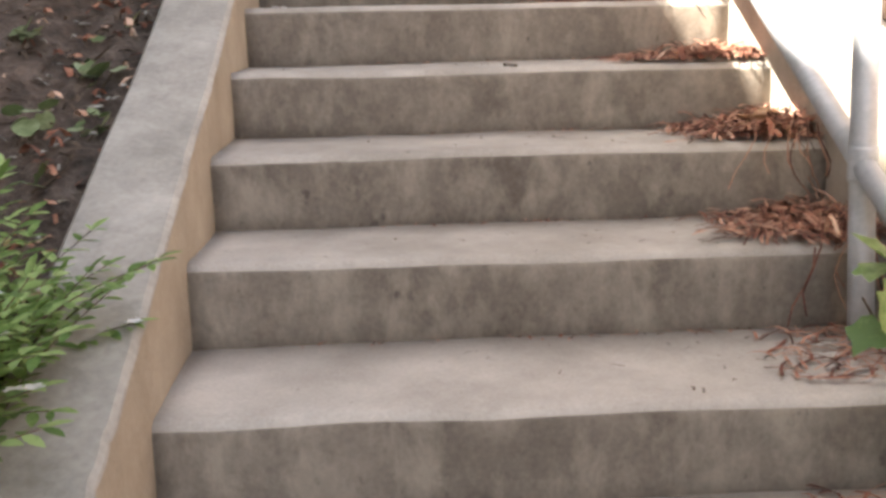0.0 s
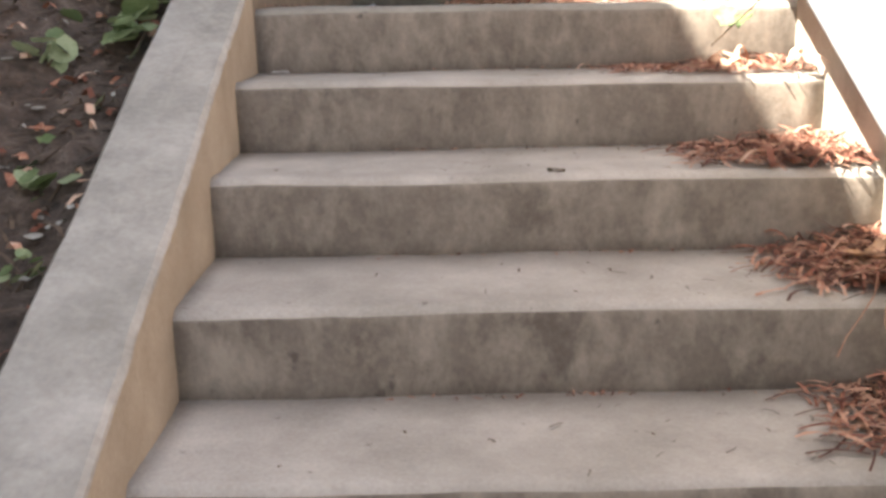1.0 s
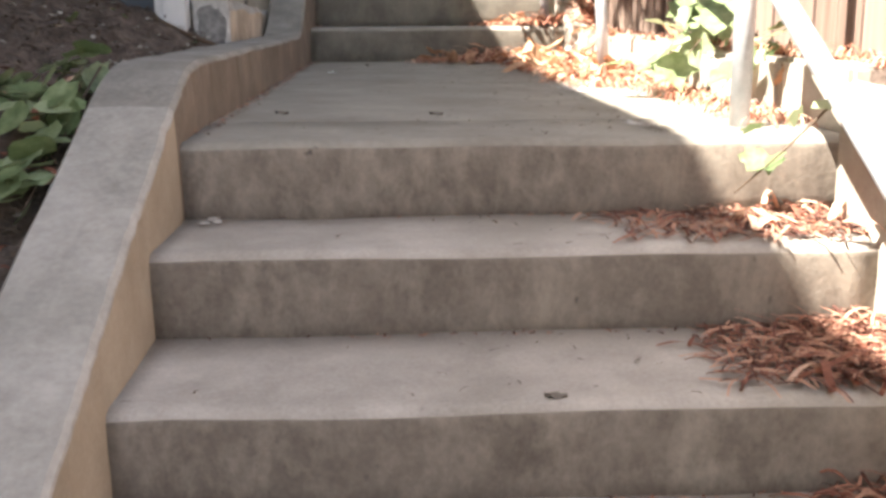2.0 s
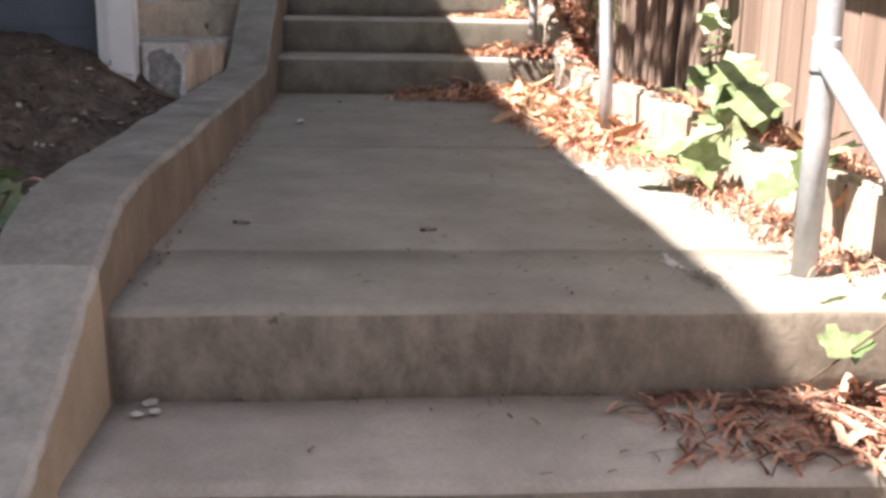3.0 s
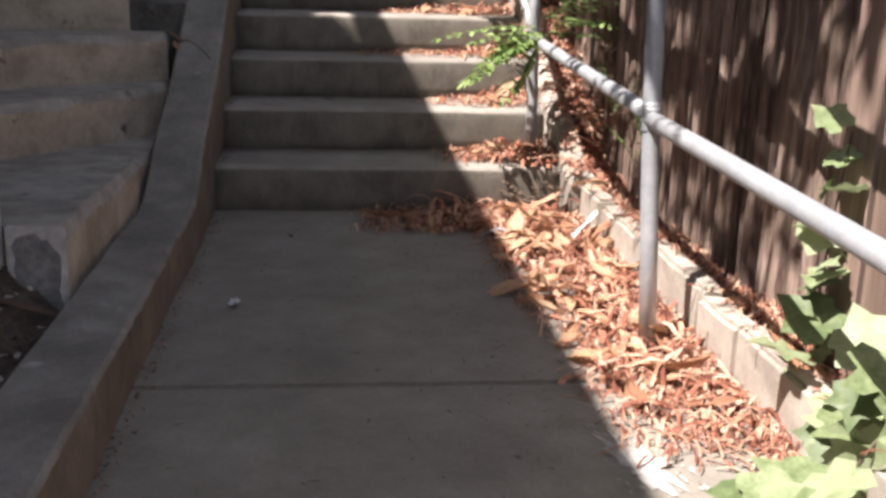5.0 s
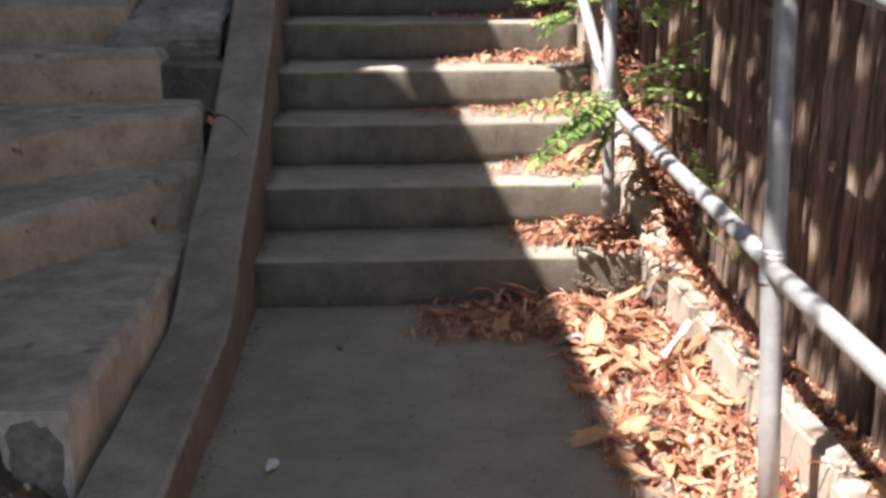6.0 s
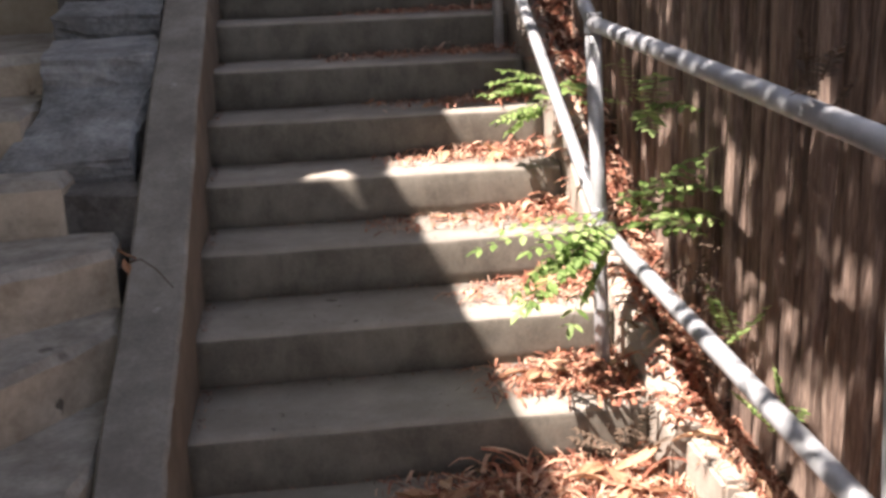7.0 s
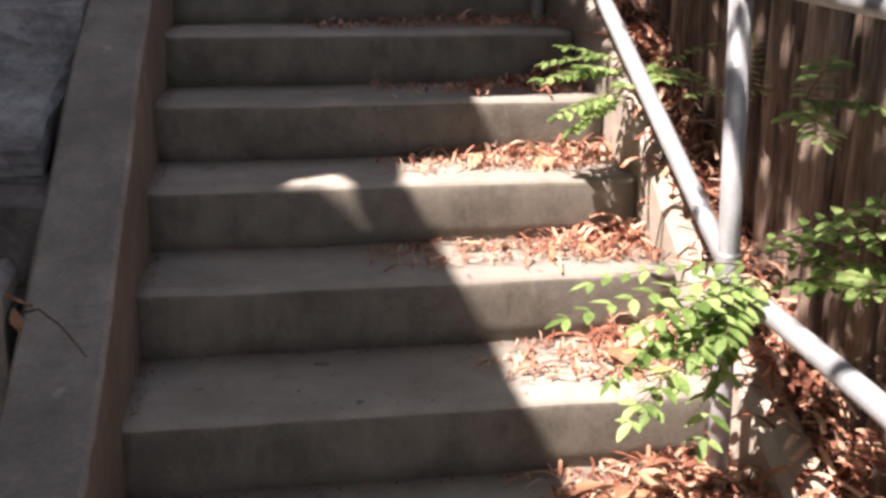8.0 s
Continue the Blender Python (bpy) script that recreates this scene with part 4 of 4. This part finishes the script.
def flower_bush():
    rnd = random.Random(31)
    thing = empty("flowering_shrub", "feathery green shrub with small white flowers leaning over the kerb", "plant")
    bm, twigs = bmesh.new(), []
    for i in range(230):
        base = Vector((-0.27 + rnd.uniform(-0.15, 0.09), -1.97 + rnd.uniform(-0.36, 0.36), -0.79 + rnd.uniform(0, 0.1)))
        way = Vector((rnd.uniform(-0.3, 0.5), rnd.uniform(-0.3, 0.5), rnd.uniform(0.4, 1.0)))
        spray(bm, twigs, base, way, rnd.uniform(0.18, 0.38), rnd, pairs=13, leaf=0.036, droop=1.0)
        if rnd.random() < 0.2:
            tip = twigs[-1][-1]
            petals = bmesh.new()
            for k in range(5):
                a = k * 1.2566
                oval_leaf(petals, tip, Vector((math.cos(a), math.sin(a), 0.4)), Vector((0, 0, 1)), 0.014, rnd, 0.8)
            part("flower", petals, PETAL, thing, "small white flower", smooth=True)
    part("leaves", bm, GREEN, thing, "fine green leaflets", smooth=True)
    for pts in twigs:
        part("stem", tube(pts, 0.0015, 5, 0.0008), TWIG, thing, smooth=True)


flower_bush()


# ---- small scraps ----
def strip(name, points, width, mat, label, category, seed):
    """A crumpled flat strip along points."""
    rnd = random.Random(seed)
    vs, fs = [], []
    for i, p in enumerate(points):
        for j in range(4):
            s = j / 3 - 0.5
            vs.append((p[0] + rnd.uniform(-0.004, 0.004), p[1] + s * width + rnd.uniform(-0.004, 0.004), p[2] + rnd.uniform(0, 0.012)))
    for i in range(len(points) - 1):
        for j in range(3):
            a = i * 4 + j
            fs.append((a, a + 1, a + 5, a + 4))
    ob = new(name, data_mesh(name, vs, fs, mat))
    tagged(ob, label, category)


strip("paper_scrap", [(1.20, 2.72, 0.075), (1.23, 2.75, 0.085), (1.26, 2.79, 0.10), (1.285, 2.82, 0.105), (1.31, 2.85, 0.12)], 0.03, WHITE, "crumpled strip of whitish paper on the fallen leaves", "scrap", 2)
strip("paper_scrap", [(0.155, 2.27, 0.004), (0.163, 2.27, 0.005), (0.172, 2.272, 0.005), (0.18, 2.27, 0.004)], 0.06, WHITE, "small pale flat scrap on the landing", "scrap", 6)
strip("foil_wrapper", [(0.95, 3.0, 0.006), (0.98, 3.01, 0.014), (1.01, 3.015, 0.02), (1.04, 3.02, 0.018)], 0.022, PIPE, "small dull silver wrapper at the litter's edge", "scrap", 3)
ob = part("fallen_twig", tube([(-0.175, 3.78, 0.585), (-0.13, 3.76, 0.60), (-0.08, 3.71, 0.58), (-0.03, 3.66, 0.535)], 0.003, 6, 0.0015), TWIG, smooth=True)
tagged(ob, "thin dark twig lying across the sloping kerb", "twig")
for x, y, a in ((-0.165, 3.74, 0.4), (-0.15, 3.80, 2.0)):
    ob = new("dry_leaf", LEAVES[0])
    ob.matrix_world = Matrix.Translation((x, y, kerb_z(y) + 0.012)) @ Euler((0.45, 0.1, a)).to_matrix().to_4x4() @ Matrix.Scale(0.7, 4)
    tagged(ob, "curled red-brown leaf caught on the kerb", "leaf", "fallen leaves")
def end_of_block():
    """Pale mortared end of the lowest side step with an irregular dark stain."""
    steps = bpy.data.objects["side_stairs"]
    part("end_face", box(-0.326, -0.190, 1.966, 1.983, 0.0, 0.296, 0.006, 3, 0.004, 12), LIME, steps, "pale mortared end of the lowest block")
    rim = random.Random(12)
    bm = bmesh.new()
    ring = []
    for i in range(28):
        a = math.tau * i / 28
        r = 1.0 + rim.uniform(-0.16, 0.14)
        ring.append((-0.256 + 0.053 * r * max(-1, min(1, 1.25 * math.cos(a))), 0.168 + 0.104 * r * max(-1, min(1, 1.25 * math.sin(a)))))
    front = [bm.verts.new((x, 1.9595, z)) for x, z in ring]
    back = [bm.verts.new((x, 1.9655, z)) for x, z in ring]
    bm.faces.new(front)
    for i in range(28):
        bm.faces.new((front[i], front[(i + 1) % 28], back[(i + 1) % 28], back[i]))
    bmesh.ops.recalc_face_normals(bm, faces=bm.faces[:])
    part("stain", bm, SMUDGE, steps, "dark flaking patch on the block's end")


end_of_block()
ob = part("stick", tube([(-0.43, 1.80, ground_z(-0.43, 1.80) + 0.014), (-0.30, 1.825, ground_z(-0.30, 1.825) + 0.03), (-0.185, 1.83, ground_z(-0.185, 1.83) + 0.055)], 0.009, 8, 0.007), TWIG, smooth=True)
tagged(ob, "short dark stick lying on the soil by the porch post", "stick")


def flat_patch(name, x, y, rx, ry, mat, label, seed, turn=0.0):
    """A thin crust on the landing with a ragged rim and crumbs round it."""
    rim = random.Random(seed)
    bm = bmesh.new()
    for k in range(45):
        s = 1.0 if k == 0 else rim.uniform(0.02, 0.10)
        a0 = rim.uniform(0, math.tau)
        off = 0.0 if k == 0 else rim.uniform(0.9, 2.2)
        cx, cy = math.cos(a0) * rx * off, math.sin(a0) * ry * off
        n = 26 if k == 0 else 9
        ring = []
        for i in range(n):
            a = math.tau * i / n
            r = s * (1.0 + rim.uniform(-0.5, 0.35))
            u, v = cx + rx * r * math.cos(a), cy + ry * r * math.sin(a)
            ring.append(bm.verts.new((x + u * math.cos(turn) - v * math.sin(turn), y + u * math.sin(turn) + v * math.cos(turn), 0.0035)))
        top = bm.verts.new(sum((v.co for v in ring), Vector()) / n + Vector((0, 0, 0.002)))
        for i in range(n):
            bm.faces.new((ring[i], ring[(i + 1) % n], top))
    bmesh.ops.recalc_face_normals(bm, faces=bm.faces[:])
    tagged(part(name, bm, mat), label, "stain")


# First patch: blown-out sunlight on the slab put into colour, with chalky crumbs.
flat_patch("pale_patch", 1.02, 1.30, 0.045, 0.13, LIME, "chalky white patch on the landing slab, partly sun glare put into colour", 3, 0.25)
flat_patch("pale_patch", 0.955, 0.265, 0.012, 0.05, LIME, "chalky white crumbs at the landing's front edge", 4)
flat_patch("dark_stain", 0.985, 0.15, 0.025, 0.045, FADED, "dark brown stain at the landing's front edge", 5)
for x, y in ((0.05, -0.06), (0.075, -0.05)):
    pebble(x, y, -RISE_LOW + 0.008, 0.009, LIME, "small pale scrap in the step corner")


# ---- tree, out of view, added to dapple the fence ----
def tree():
    rnd = random.Random(40)
    thing = empty("tree", "unseen tall tree with a loose leafy crown, added to dapple the fence", "tree")
    trunk = [(-3.4, 10.8, 0.5), (-3.3, 10.7, 3.0), (-3.0, 10.3, 5.0), (-2.5, 9.5, 6.6), (-2.0, 8.6, 7.4)]
    part("trunk", tube(trunk, 0.24, 12, 0.1), TWIG, thing, "brown tapering trunk", smooth=True)
    for k in range(20):
        sx, sy = rnd.uniform(2.0, 2.8), 1.2 + 5.0 * (k + rnd.random()) / 20
        h = rnd.uniform(4.4, 5.4)
        end = Vector((sx - KX * h, sy - KY * h, h))
        mid = Vector((2.05 - KX * (h + 1.2), 7.0 - k * 0.15, h + 1.2))
        pts = [Vector(trunk[-1]).lerp(mid, t) for t in (0, 0.5, 1)] + [mid.lerp(end, t) + Vector((0, 0, 0.3 * math.sin(math.pi * t))) for t in (0.35, 0.7, 1.0)]
        part("limb", tube(pts, 0.045, 7, 0.008), TWIG, thing, smooth=True)
    leaves = bmesh.new()
    # Leaves stand where their shadows should fall, thicker towards the upper fence.
    for _ in range(32000):
        x0, y0, h = rnd.uniform(1.45, 2.9), rnd.uniform(0.7, 6.9), rnd.uniform(3.7, 5.2)
        rim = 1.80 if y0 < 1.85 else 1.46 if y0 < 3.2 else 1.62 if y0 < 4.0 else 1.80
        thick = 0.1 + 0.5 * (x0 - rim) / 0.4 if x0 > rim else 0.0
        thick = min(1.0, thick + max(0.0, (x0 - 1.87) / 0.23)) if x0 > rim else 0.0
        clump = 0.62 + 1.1 * noise.noise(Vector((x0 * 8.0, y0 * 8.0, 2.0)))
        if rnd.random() > thick * max(0.06, clump):
            continue
        p = Vector((x0 - KX * h, y0 - KY * h, h))
        oval_leaf(leaves, p, Vector((rnd.uniform(-1, 1), rnd.uniform(-1, 1), rnd.uniform(-0.6, 0.2))), Vector((rnd.uniform(-0.5, 0.5), rnd.uniform(-0.5, 0.5), 1)), rnd.uniform(0.05, 0.10), rnd, 0.5)
    part("crown", leaves, IVY, thing, "loose green foliage", smooth=True)


tree()
